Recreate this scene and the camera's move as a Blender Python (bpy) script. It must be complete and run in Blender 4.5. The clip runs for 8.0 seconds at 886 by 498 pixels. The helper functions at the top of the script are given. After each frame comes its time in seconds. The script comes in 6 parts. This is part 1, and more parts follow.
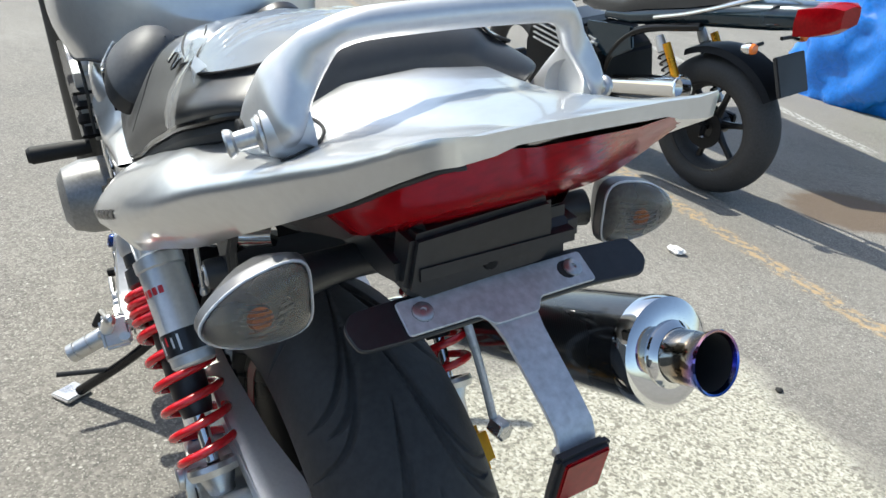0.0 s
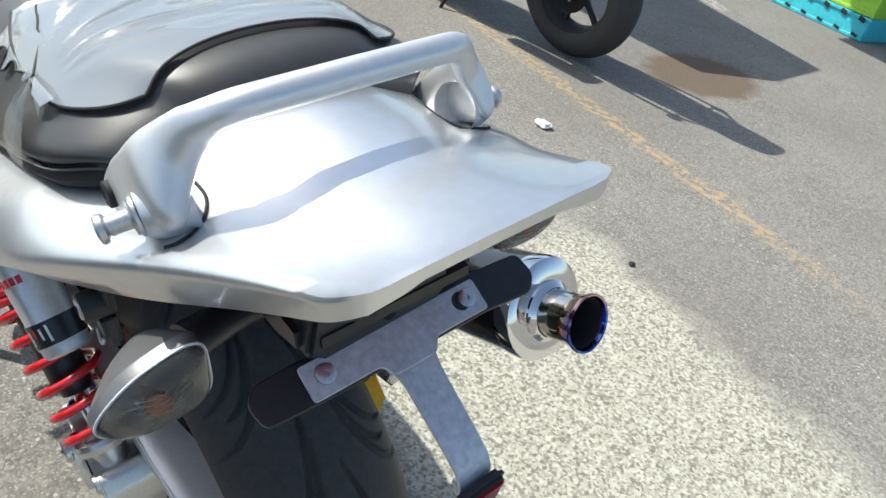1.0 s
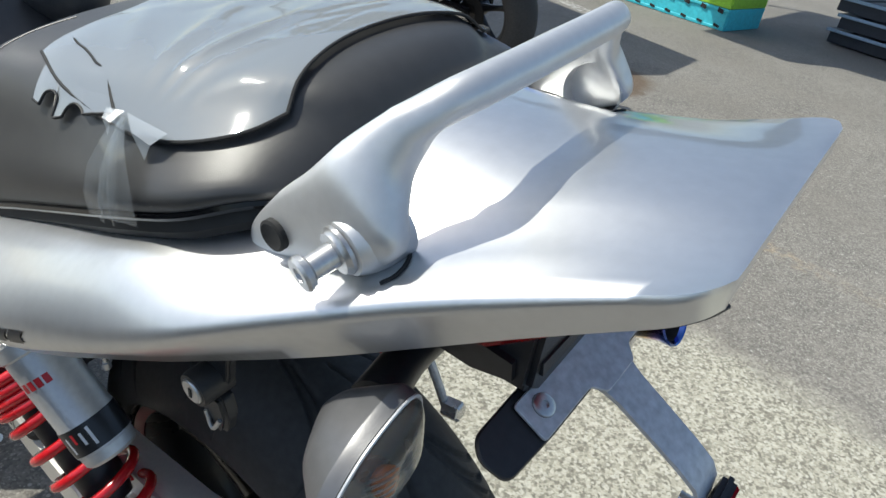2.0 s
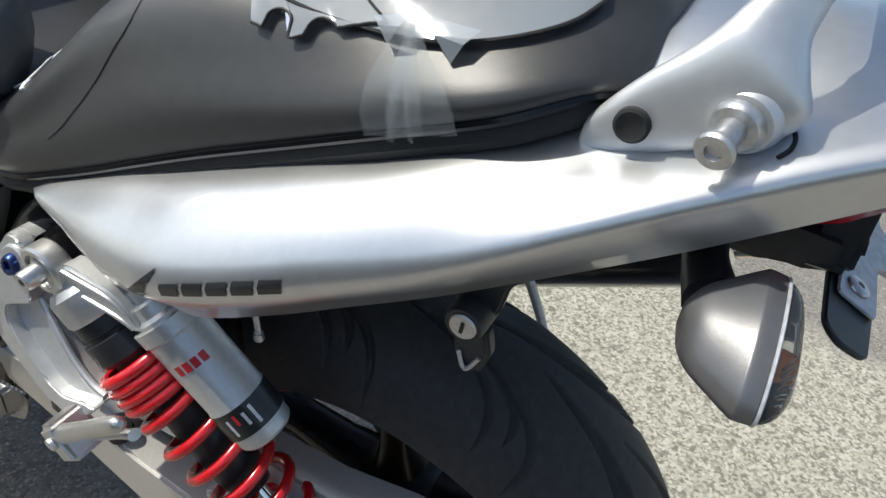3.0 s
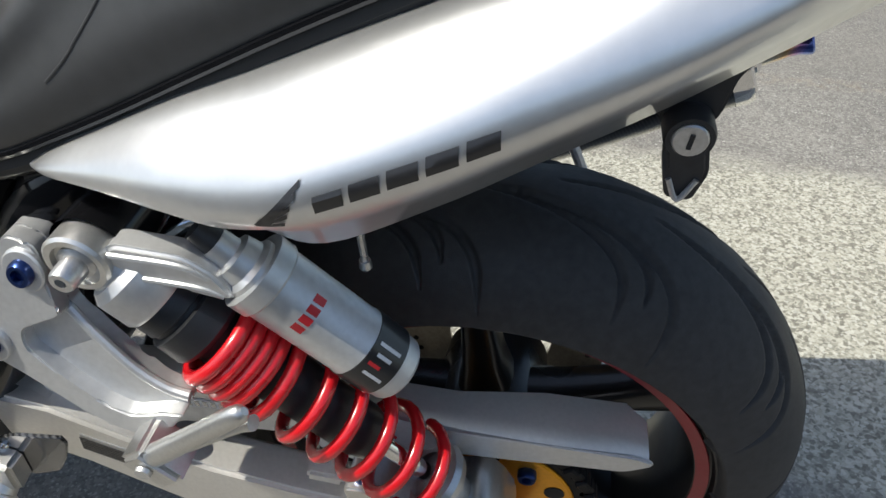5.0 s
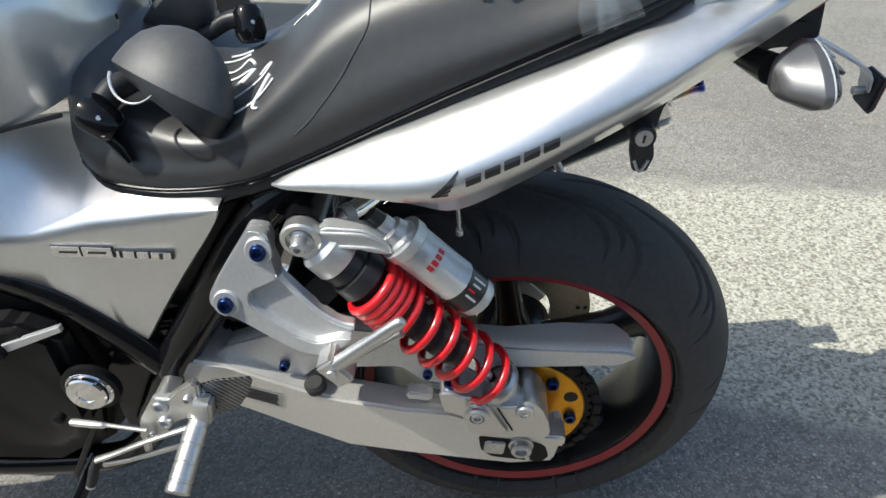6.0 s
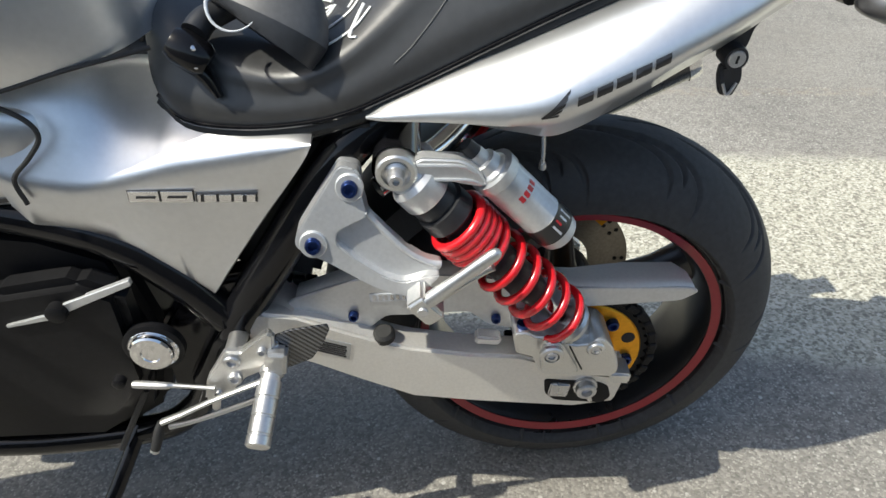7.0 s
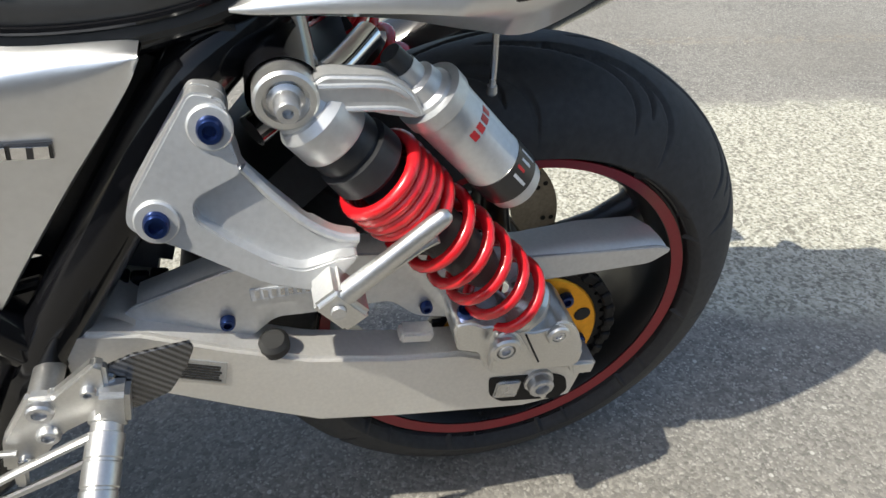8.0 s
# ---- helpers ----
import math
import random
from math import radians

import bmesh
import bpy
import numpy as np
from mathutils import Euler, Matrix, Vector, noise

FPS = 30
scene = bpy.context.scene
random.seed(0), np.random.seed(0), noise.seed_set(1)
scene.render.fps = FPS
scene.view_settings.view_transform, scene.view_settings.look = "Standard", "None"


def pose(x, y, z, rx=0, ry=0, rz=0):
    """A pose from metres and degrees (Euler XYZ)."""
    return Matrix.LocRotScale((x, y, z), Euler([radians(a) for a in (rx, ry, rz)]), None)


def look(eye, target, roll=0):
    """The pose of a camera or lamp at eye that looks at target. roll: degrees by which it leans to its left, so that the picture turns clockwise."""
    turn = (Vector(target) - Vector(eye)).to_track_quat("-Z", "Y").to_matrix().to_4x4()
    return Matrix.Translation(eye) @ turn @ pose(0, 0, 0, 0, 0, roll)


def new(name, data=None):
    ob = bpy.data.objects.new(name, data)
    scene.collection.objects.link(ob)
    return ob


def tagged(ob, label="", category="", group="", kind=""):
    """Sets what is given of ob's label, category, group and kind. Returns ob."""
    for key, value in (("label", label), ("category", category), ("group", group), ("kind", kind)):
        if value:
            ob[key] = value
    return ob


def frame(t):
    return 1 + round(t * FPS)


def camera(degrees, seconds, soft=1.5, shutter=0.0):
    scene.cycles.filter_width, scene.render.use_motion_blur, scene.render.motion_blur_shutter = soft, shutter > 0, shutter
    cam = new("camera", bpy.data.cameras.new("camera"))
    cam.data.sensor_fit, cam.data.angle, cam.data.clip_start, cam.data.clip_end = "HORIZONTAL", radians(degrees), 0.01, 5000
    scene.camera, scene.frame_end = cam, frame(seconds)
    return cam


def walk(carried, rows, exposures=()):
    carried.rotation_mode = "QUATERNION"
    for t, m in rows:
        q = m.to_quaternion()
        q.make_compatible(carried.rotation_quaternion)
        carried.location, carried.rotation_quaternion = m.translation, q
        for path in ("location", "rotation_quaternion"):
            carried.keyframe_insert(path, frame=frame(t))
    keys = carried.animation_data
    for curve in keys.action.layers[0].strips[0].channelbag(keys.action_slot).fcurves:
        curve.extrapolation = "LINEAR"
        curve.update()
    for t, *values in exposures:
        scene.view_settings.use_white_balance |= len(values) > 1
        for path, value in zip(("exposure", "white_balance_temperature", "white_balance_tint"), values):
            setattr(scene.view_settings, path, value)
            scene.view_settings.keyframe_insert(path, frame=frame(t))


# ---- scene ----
from mathutils.bvhtree import BVHTree

cam = camera(65.70, 8.0)
PATH = [
    (0, look((0.615, -0.325, 1.016), (-0.901, 0.68, 0.183), 8.4)),
    (0.5, look((0.589, -0.331, 1.079), (-0.735, 0.789, 0.083), 12.3)),
    (1, look((0.539, -0.315, 1.127), (-0.539, 0.912, -0.026), 13.9)),
    (1.2, look((0.514, -0.308, 1.125), (-0.515, 0.941, -0.052), 14.3)),
    (2.3, look((0.36, -0.467, 1.028), (-0.507, 1.035, 0.031), 7.3)),
    (2.5, look((0.339, -0.504, 1.016), (-0.432, 1.039, 0.004), 8.8)),
    (3, look((0.227, -0.508, 0.981), (-0.46, 1.065, -0.046), 8.0)),
    (3.5, look((0.123, -0.474, 0.92), (-0.489, 1.066, -0.2), 8.5)),
    (4, look((0.086, -0.464, 0.896), (-0.522, 1.055, -0.255), 6.7)),
    (4.2, look((0.082, -0.462, 0.888), (-0.496, 1.058, -0.276), 5.7)),
    (5.3, look((0.033, -0.613, 0.901), (-0.204, 1.026, -0.22), -3.3)),
    (5.5, look((0.008, -0.691, 0.938), (-0.192, 0.99, -0.128), -3.0)),
    (6, look((-0.023, -0.838, 0.997), (-0.18, 0.878, -0.019), -3.8)),
    (6.5, look((-0.067, -0.92, 0.993), (-0.31, 0.841, 0.078), -3.8)),
    (7, look((-0.182, -0.878, 0.945), (-0.177, 0.84, -0.08), -3.3)),
    (7.5, look((-0.204, -0.797, 0.886), (0.073, 0.875, -0.176), -0.4)),
    (8, look((-0.226, -0.672, 0.82), (0.174, 0.948, -0.283), -0.1)),
]
LOOKS = [(0.0, 0.44, 6690, 4), (0.6, 0.40, 6690, 4), (1.2, 0.26, 6740, 4), (2.5, -0.07, 6740, 4), (3.5, 0.02, 6940, 7), (4.2, 0.07, 6940, 7), (5.5, 0.17, 6790, 5), (6.5, 0.38, 6740, 4), (7.0, 0.42, 6940, 5), (8.0, 0.41, 6970, 6)]
walk(cam, PATH, LOOKS)

# ---- light ----
world = bpy.data.worlds.new("sky")
scene.world = world
world.use_nodes = True
sky = world.node_tree.nodes.new("ShaderNodeTexSky")
sky.sky_type, sky.sun_disc = "NISHITA", False
SUN_TO = Vector((-0.65, -0.315, 1.0)).normalized()
sky.sun_elevation = math.asin(SUN_TO.z)
sky.sun_rotation = math.atan2(SUN_TO.x, SUN_TO.y)
sky.air_density, sky.dust_density = 0.85, 1.6
world.node_tree.links.new(sky.outputs[0], world.node_tree.nodes["Background"].inputs[0])
world.node_tree.nodes["Background"].inputs[1].default_value = 0.17
sun = new("sun", bpy.data.lights.new("sun", "SUN"))
sun.data.energy, sun.data.angle, sun.data.color = 4.2, radians(0.55), (1.0, 0.975, 0.935)
sun.matrix_world = look(SUN_TO * 10, (0, 0, 0))

# ---- materials ----
def mat(name, base, metal=0.0, rough=0.5, coat=0.0, vary=0.12, scale=40.0, bump=0.0, bump_scale=300.0, spec=0.5, second=None, rvary=0.1):
    """A surface whose colour and gloss wander at two scales, with a fine relief."""
    m = bpy.data.materials.new(name)
    m.use_nodes = True
    t = m.node_tree
    b = t.nodes["Principled BSDF"]
    b.inputs["Metallic"].default_value = metal
    b.inputs["Coat Weight"].default_value = coat
    b.inputs["Coat Roughness"].default_value = 0.06
    b.inputs["Specular IOR Level"].default_value = spec
    tc = t.nodes.new("ShaderNodeTexCoord")
    big = t.nodes.new("ShaderNodeTexNoise")
    big.inputs["Scale"].default_value, big.inputs["Detail"].default_value = scale * 0.15, 4
    fine = t.nodes.new("ShaderNodeTexNoise")
    fine.inputs["Scale"].default_value, fine.inputs["Detail"].default_value = scale * 4, 3
    for n in (big, fine):
        t.links.new(tc.outputs["Object"], n.inputs["Vector"])
    add = t.nodes.new("ShaderNodeMath")
    add.operation = "MULTIPLY_ADD"
    add.inputs[1].default_value = 0.45
    t.links.new(fine.outputs["Fac"], add.inputs[0])
    half = t.nodes.new("ShaderNodeMath")
    half.operation, half.inputs[1].default_value = "MULTIPLY", 0.55
    t.links.new(big.outputs["Fac"], half.inputs[0])
    t.links.new(half.outputs[0], add.inputs[2])
    ramp = t.nodes.new("ShaderNodeValToRGB")
    dark = second or [c * (1 - vary) for c in base]
    ramp.color_ramp.elements[0].position, ramp.color_ramp.elements[0].color = 0.36, (*dark, 1)
    ramp.color_ramp.elements[1].position, ramp.color_ramp.elements[1].color = 0.64, (*[min(1, c * (1 + vary * 0.5)) for c in base], 1)
    t.links.new(add.outputs[0], ramp.inputs[0])
    t.links.new(ramp.outputs[0], b.inputs["Base Color"])
    rr = t.nodes.new("ShaderNodeMapRange")
    rr.inputs["From Min"].default_value, rr.inputs["From Max"].default_value = 0.35, 0.65
    rr.inputs["To Min"].default_value, rr.inputs["To Max"].default_value = max(0.02, rough - rvary), rough + rvary
    t.links.new(big.outputs["Fac"], rr.inputs["Value"])
    t.links.new(rr.outputs[0], b.inputs["Roughness"])
    if bump:
        bn = t.nodes.new("ShaderNodeTexNoise")
        bn.inputs["Scale"].default_value, bn.inputs["Detail"].default_value = bump_scale, 4
        t.links.new(tc.outputs["Object"], bn.inputs["Vector"])
        bp = t.nodes.new("ShaderNodeBump")
        bp.inputs["Strength"].default_value, bp.inputs["Distance"].default_value = bump, 0.001
        t.links.new(bn.outputs["Fac"], bp.inputs["Height"])
        t.links.new(bp.outputs[0], b.inputs["Normal"])
    return m


SILVER = mat("silver_metallic_paint", (0.70, 0.71, 0.72), 0.93, 0.37, 0.8, 0.06, 30, 0.04, 2500, rvary=0.03)
RAILPAINT = mat("satin_silver_rail_paint", (0.72, 0.725, 0.73), 0.72, 0.44, 0.15, 0.06, 40, 0.05, 1800, rvary=0.03)
ALLOY = mat("brushed_aluminium", (0.74, 0.72, 0.68), 0.55, 0.42, 0, 0.08, 60, 0.05, 900, rvary=0.06)
CAST = mat("satin_cast_aluminium", (0.62, 0.625, 0.625), 0.68, 0.40, 0, 0.10, 50, 0.08, 1400, rvary=0.05)
MACHINED = mat("machined_aluminium", (0.66, 0.655, 0.635), 0.9, 0.34, 0, 0.10, 90, 0.04, 900, rvary=0.06)
PLATE = mat("scuffed_steel_plate", (0.62, 0.64, 0.67), 0.30, 0.46, 0, 0.28, 45, 0.08, 800, rvary=0.14)
CHROME = mat("chrome", (0.78, 0.78, 0.78), 1.0, 0.07, 0, 0.04, 40, rvary=0.03)
STEEL = mat("zinc_steel", (0.60, 0.60, 0.60), 0.85, 0.34, 0, 0.2, 80)
BLACK = mat("black_plastic", (0.022, 0.023, 0.026), 0, 0.42, 0, 0.3, 40, 0.15, 1200)
GLOSS = mat("black_frame_paint", (0.006, 0.006, 0.007), 0, 0.14, 0.25, 0.2, 30, 0.02, 500, spec=0.2, rvary=0.06)
ENGINE = mat("black_engine_paint", (0.008, 0.008, 0.009), 0, 0.5, 0, 0.4, 30, 0.2, 500, spec=0.2)
CASEGREY = mat("grey_case_paint", (0.34, 0.34, 0.335), 0.5, 0.42, 0, 0.25, 40, 0.15, 500)
RUBBER = mat("tyre_rubber", (0.045, 0.045, 0.046), 0, 0.62, 0, 0.3, 30, 0.25, 900, spec=0.35)
SOFT = mat("soft_rubber", (0.018, 0.018, 0.018), 0, 0.7, 0, 0.2, 30, 0.1, 700)
VINYL = mat("black_seat_vinyl", (0.042, 0.042, 0.0425), 0, 0.38, 0, 0.18, 25, 0.13, 1700, spec=0.60, rvary=0.04)
RIMPAINT = mat("black_rim_paint", (0.014, 0.014, 0.015), 0.1, 0.34, 0.2, 0.3, 30)
REDLINE = mat("red_stripe_tape", (0.30, 0.011, 0.022), 0, 0.40, 0.2, 0.15, 60)
RED = mat("red_spring_paint", (0.66, 0.012, 0.020), 0, 0.26, 0.6, 0.12, 40, rvary=0.05)
REDLENS = mat("red_lens", (0.36, 0.002, 0.006), 0, 0.14, 0.1, 0.35, 25, 0.16, 260, spec=0.15, rvary=0.03)
GOLD = mat("gold_anodised", (0.78, 0.36, 0.03), 0.85, 0.33, 0, 0.12, 50)
BLUE = mat("blue_anodised", (0.02, 0.045, 0.16), 0.85, 0.28, 0.2, 0.15, 60)
ORANGE = mat("orange_bulb", (0.85, 0.20, 0.03), 0, 0.2, 0.4, 0.1, 60)
WHITE = mat("white_marker", (0.80, 0.80, 0.78), 0, 0.5, 0, 0.08, 60)
INK = mat("dark_print", (0.018, 0.018, 0.02), 0, 0.35, 0.2, 0.2, 60)
REDINK = mat("red_print", (0.55, 0.02, 0.03), 0, 0.4, 0, 0.2, 60)
LABEL = mat("grey_foil_label", (0.46, 0.46, 0.45), 0.6, 0.4, 0, 0.3, 160)
GREEN = mat("green_sticker", (0.10, 0.52, 0.08), 0, 0.4, 0, 0.1, 60)
TARP = mat("blue_tarpaulin", (0.012, 0.20, 0.72), 0, 0.33, 0.1, 0.25, 8, 0.4, 60)
DULLBLACK = mat("dull_black_plastic", (0.070, 0.071, 0.074), 0, 0.5, 0, 0.2, 40, 0.1, 1200)
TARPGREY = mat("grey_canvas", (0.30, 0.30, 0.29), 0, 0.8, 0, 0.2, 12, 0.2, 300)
TEAL = mat("teal_crate_plastic", (0.05, 0.52, 0.62), 0, 0.5, 0, 0.2, 10, 0.1, 200)
LIME = mat("green_crate_plastic", (0.30, 0.60, 0.05), 0, 0.5, 0, 0.2, 10, 0.1, 200)
NAVY = mat("dark_blue_metallic_paint", (0.012, 0.03, 0.045), 0.4, 0.18, 0.7, 0.15, 30)
DISC = mat("drilled_steel_disc", (0.36, 0.33, 0.28), 0.9, 0.4, 0, 0.25, 60)
DARKWOOD = mat("dark_stained_pallet_wood", (0.020, 0.026, 0.040), 0, 0.6, 0, 0.35, 20, 0.2, 200)
PALEBLUE = mat("faded_pale_blue_paint", (0.30, 0.42, 0.55), 0, 0.6, 0, 0.3, 15, 0.2, 150)
PAPER = mat("crumpled_paper", (0.75, 0.74, 0.72), 0, 0.7, 0, 0.2, 40, 0.4, 90)


def clear(name, tint, rough, alpha):
    m = mat(name, tint, 0, rough, 0, 0.03, 40, 0.05, 160, rvary=0.01)
    b = m.node_tree.nodes["Principled BSDF"]
    b.inputs["Transmission Weight"].default_value = alpha
    b.inputs["IOR"].default_value = 1.35
    return m


LENS = clear("smoked_clear_lens", (0.62, 0.63, 0.63), 0.03, 0.95)


def film_material(name="clear_vinyl_film", body=1.0):
    """Clear vinyl: mostly see-through, with a strong gloss, creases and a painted blue-grey sky sheen."""
    m = bpy.data.materials.new(name)
    m.use_nodes = True
    t = m.node_tree
    out = t.nodes["Material Output"]
    t.nodes.remove(t.nodes["Principled BSDF"])
    tr, gl, mx = t.nodes.new("ShaderNodeBsdfTransparent"), t.nodes.new("ShaderNodeBsdfGlossy"), t.nodes.new("ShaderNodeMixShader")
    tr.inputs[0].default_value = (0.96 - 0.06 * body, 0.96 - 0.04 * body, 0.96 - 0.03 * body, 1)
    gl.inputs["Roughness"].default_value = 0.07
    fr = t.nodes.new("ShaderNodeFresnel")
    fr.inputs[0].default_value = 1.25 + 0.50 * body
    tc, ns, bp = t.nodes.new("ShaderNodeTexCoord"), t.nodes.new("ShaderNodeTexNoise"), t.nodes.new("ShaderNodeBump")
    ns.inputs["Scale"].default_value, ns.inputs["Detail"].default_value = 26, 3
    bp.inputs["Strength"].default_value, bp.inputs["Distance"].default_value = 0.22, 0.003
    t.links.new(tc.outputs["Object"], ns.inputs["Vector"])
    t.links.new(ns.outputs["Fac"], bp.inputs["Height"])
    t.links.new(bp.outputs[0], gl.inputs["Normal"])
    # blue-grey diffuse share puts the sky's reflection into the film's colour
    df, sky_sheen = t.nodes.new("ShaderNodeBsdfDiffuse"), t.nodes.new("ShaderNodeMixShader")
    df.inputs[0].default_value = (0.54, 0.60, 0.65, 1)
    sky_sheen.inputs[0].default_value = 0.42 * body**2
    t.links.new(tr.outputs[0], sky_sheen.inputs[1])
    t.links.new(df.outputs[0], sky_sheen.inputs[2])
    t.links.new(fr.outputs[0], mx.inputs[0])
    t.links.new(sky_sheen.outputs[0], mx.inputs[1])
    t.links.new(gl.outputs[0], mx.inputs[2])
    t.links.new(mx.outputs[0], out.inputs[0])
    return m


FILM = film_material()
TAPE = film_material("thin_clear_tape", 0.46)


def carbon_material(name, scale, light):
    """Woven carbon twill: two crossed bands in a clear coat."""
    m = mat(name, (0.02, 0.02, 0.02), 0.2, 0.25, 0.8, 0.2, 40, rvary=0.04)
    t = m.node_tree
    b = t.nodes["Principled BSDF"]
    tc, wv = t.nodes.new("ShaderNodeTexCoord"), t.nodes.new("ShaderNodeTexWave")
    wv.inputs["Scale"].default_value = scale
    wv.bands_direction = "DIAGONAL"
    t.links.new(tc.outputs["Object"], wv.inputs["Vector"])
    rp = t.nodes.new("ShaderNodeValToRGB")
    rp.color_ramp.elements[0].color, rp.color_ramp.elements[1].color = (0.008, 0.008, 0.009, 1), (light, light, light, 1)
    t.links.new(wv.outputs["Fac"], rp.inputs[0])
    t.links.new(rp.outputs[0], b.inputs["Base Color"])
    return m


CARBON = carbon_material("carbon_twill", 75, 0.11)
CARBONCAN = carbon_material("carbon_silencer_sleeve", 120, 0.03)


def blued_material():
    """Polished titanium that heat has turned straw, violet and blue towards the mouth; the part's own x runs along the pipe."""
    m = mat("heat_blued_titanium", (0.6, 0.6, 0.6), 1.0, 0.14, 0, 0.05, 40, rvary=0.04)
    t = m.node_tree
    b = t.nodes["Principled BSDF"]
    tc, sp, mr, rp = (t.nodes.new("ShaderNode" + n) for n in ("TexCoord", "SeparateXYZ", "MapRange", "ValToRGB"))
    t.links.new(tc.outputs["Generated"], sp.inputs[0])
    t.links.new(sp.outputs[0], rp.inputs[0])
    e = rp.color_ramp.elements
    e[0].position, e[0].color = 0.0, (0.62, 0.60, 0.57, 1)
    e[1].position, e[1].color = 1.0, (0.05, 0.13, 0.36, 1)
    for pos, col in ((0.45, (0.62, 0.58, 0.50, 1)), (0.62, (0.66, 0.42, 0.20, 1)), (0.74, (0.38, 0.20, 0.46, 1)), (0.84, (0.10, 0.16, 0.55, 1))):
        k = e.new(pos)
        k.color = col
    t.links.new(rp.outputs[0], b.inputs["Base Color"])
    return m


BLUED = blued_material()


def ground_material():
    """Worn asphalt with a slab of exposed-aggregate concrete under the bike, a stain and faded road paint."""
    m = bpy.data.materials.new("asphalt_and_concrete")
    m.use_nodes = True
    t = m.node_tree
    b = t.nodes["Principled BSDF"]
    L = t.links.new
    N = lambda kind: t.nodes.new("ShaderNode" + kind)
    tc, sp = N("TexCoord"), N("SeparateXYZ")
    L(tc.outputs["Object"], sp.inputs[0])

    def noise(scale, detail=4, rough=0.55):
        n = N("TexNoise")
        n.inputs["Scale"].default_value, n.inputs["Detail"].default_value, n.inputs["Roughness"].default_value = scale, detail, rough
        L(tc.outputs["Object"], n.inputs["Vector"])
        return n.outputs["Fac"]

    def calc(op, a, c, d=None):
        n = N("Math")
        n.operation = op
        for i, v in enumerate((a, c, d)):
            if v is None:
                continue
            if isinstance(v, (int, float)):
                n.inputs[i].default_value = v
            else:
                L(v, n.inputs[i])
        return n.outputs[0]

    def ramp(value, *stops):
        n = N("ValToRGB")
        e = n.color_ramp.elements
        e[0].position, e[0].color = stops[0][0], (*stops[0][1], 1)
        e[1].position, e[1].color = stops[-1][0], (*stops[-1][1], 1)
        for p, c in stops[1:-1]:
            k = e.new(p)
            k.color = (*c, 1)
        L(value, n.inputs[0])
        return n.outputs[0]

    def mix(fac, a, c):
        n = N("Mix")
        n.data_type = "RGBA"
        for s, v in ((n.inputs[0], fac), (n.inputs[6], a), (n.inputs[7], c)):
            if isinstance(v, tuple):
                s.default_value = (*v, 1)
            else:
                L(v, s)
        return n.outputs[2]

    def soft(value, lo, hi):
        n = N("MapRange")
        n.interpolation_type = "SMOOTHSTEP"
        n.inputs["From Min"].default_value, n.inputs["From Max"].default_value = lo, hi
        L(value, n.inputs["Value"])
        return n.outputs[0]

    def cells(scale):
        v = N("TexVoronoi")
        v.inputs["Scale"].default_value = scale
        L(tc.outputs["Object"], v.inputs["Vector"])
        return v

    x, y = sp.outputs[0], sp.outputs[1]
    wob = calc("MULTIPLY_ADD", noise(9), 0.12, -0.06)
    stones, grit = cells(150), cells(170)
    asphalt = ramp(calc("MULTIPLY_ADD", stones.outputs["Color"], 0.5, calc("MULTIPLY", noise(2.2, 6), 0.6)), (0.25, (0.125, 0.118, 0.108)), (0.55, (0.205, 0.193, 0.172)), (0.95, (0.37, 0.35, 0.31)))
    fine = cells(300)
    asphalt = mix(calc("MULTIPLY", soft(fine.outputs["Color"], 0.72, 0.84), 0.68), asphalt, (0.46, 0.44, 0.39))
    asphalt = mix(calc("MULTIPLY", soft(cells(210).outputs["Color"], 0.30, 0.16), 0.45), asphalt, (0.085, 0.08, 0.072))
    worn_patch = soft(noise(16, 5, 0.7), 0.50, 0.66)
    asphalt = mix(calc("MULTIPLY", worn_patch, 0.40), asphalt, (0.30, 0.285, 0.25))
    chips = calc("MULTIPLY", soft(cells(95).outputs["Color"], 0.86, 0.90), soft(cells(95).outputs["Distance"], 0.42, 0.30))
    asphalt = mix(calc("MULTIPLY", chips, 0.75), asphalt, (0.56, 0.54, 0.49))
    blotch = soft(noise(1.1, 5), 0.42, 0.62)
    asphalt = mix(calc("MULTIPLY", blotch, 0.35), asphalt, (0.15, 0.137, 0.118))
    pale = ramp(calc("MULTIPLY_ADD", grit.outputs["Color"], 0.7, calc("MULTIPLY", noise(120, 3), 0.3)), (0.20, (0.204, 0.196, 0.157)), (0.38, (0.313, 0.300, 0.244)), (0.52, (0.418, 0.398, 0.324)), (0.85, (0.505, 0.485, 0.405)))
    pale = mix(calc("MULTIPLY", soft(cells(125).outputs["Color"], 0.36, 0.24), 0.78), pale, (0.165, 0.155, 0.124))
    pale = mix(calc("MULTIPLY", soft(cells(140).outputs["Color"], 0.68, 0.78), 0.75), pale, (0.574, 0.557, 0.479))
    slab = calc("MULTIPLY", soft(calc("SUBTRACT", calc("MULTIPLY_ADD", x, -0.17, 1.36), calc("ADD", y, calc("MULTIPLY", wob, 1.8))), -0.04, 0.12), soft(calc("ADD", x, calc("MULTIPLY_ADD", wob, 3.0, calc("MULTIPLY", y, -0.12))), -0.72, -0.50))
    slab = calc("MULTIPLY", slab, soft(calc("ADD", calc("MULTIPLY_ADD", x, 0.30, -0.30), calc("ADD", y, wob)), 0.0, 0.08))
    col = mix(slab, asphalt, pale)
    worn = soft(noise(28, 5), 0.42, 0.62)
    line = calc("ABSOLUTE", calc("ADD", calc("MULTIPLY_ADD", x, 0.19, -2.02), y), 0.0)
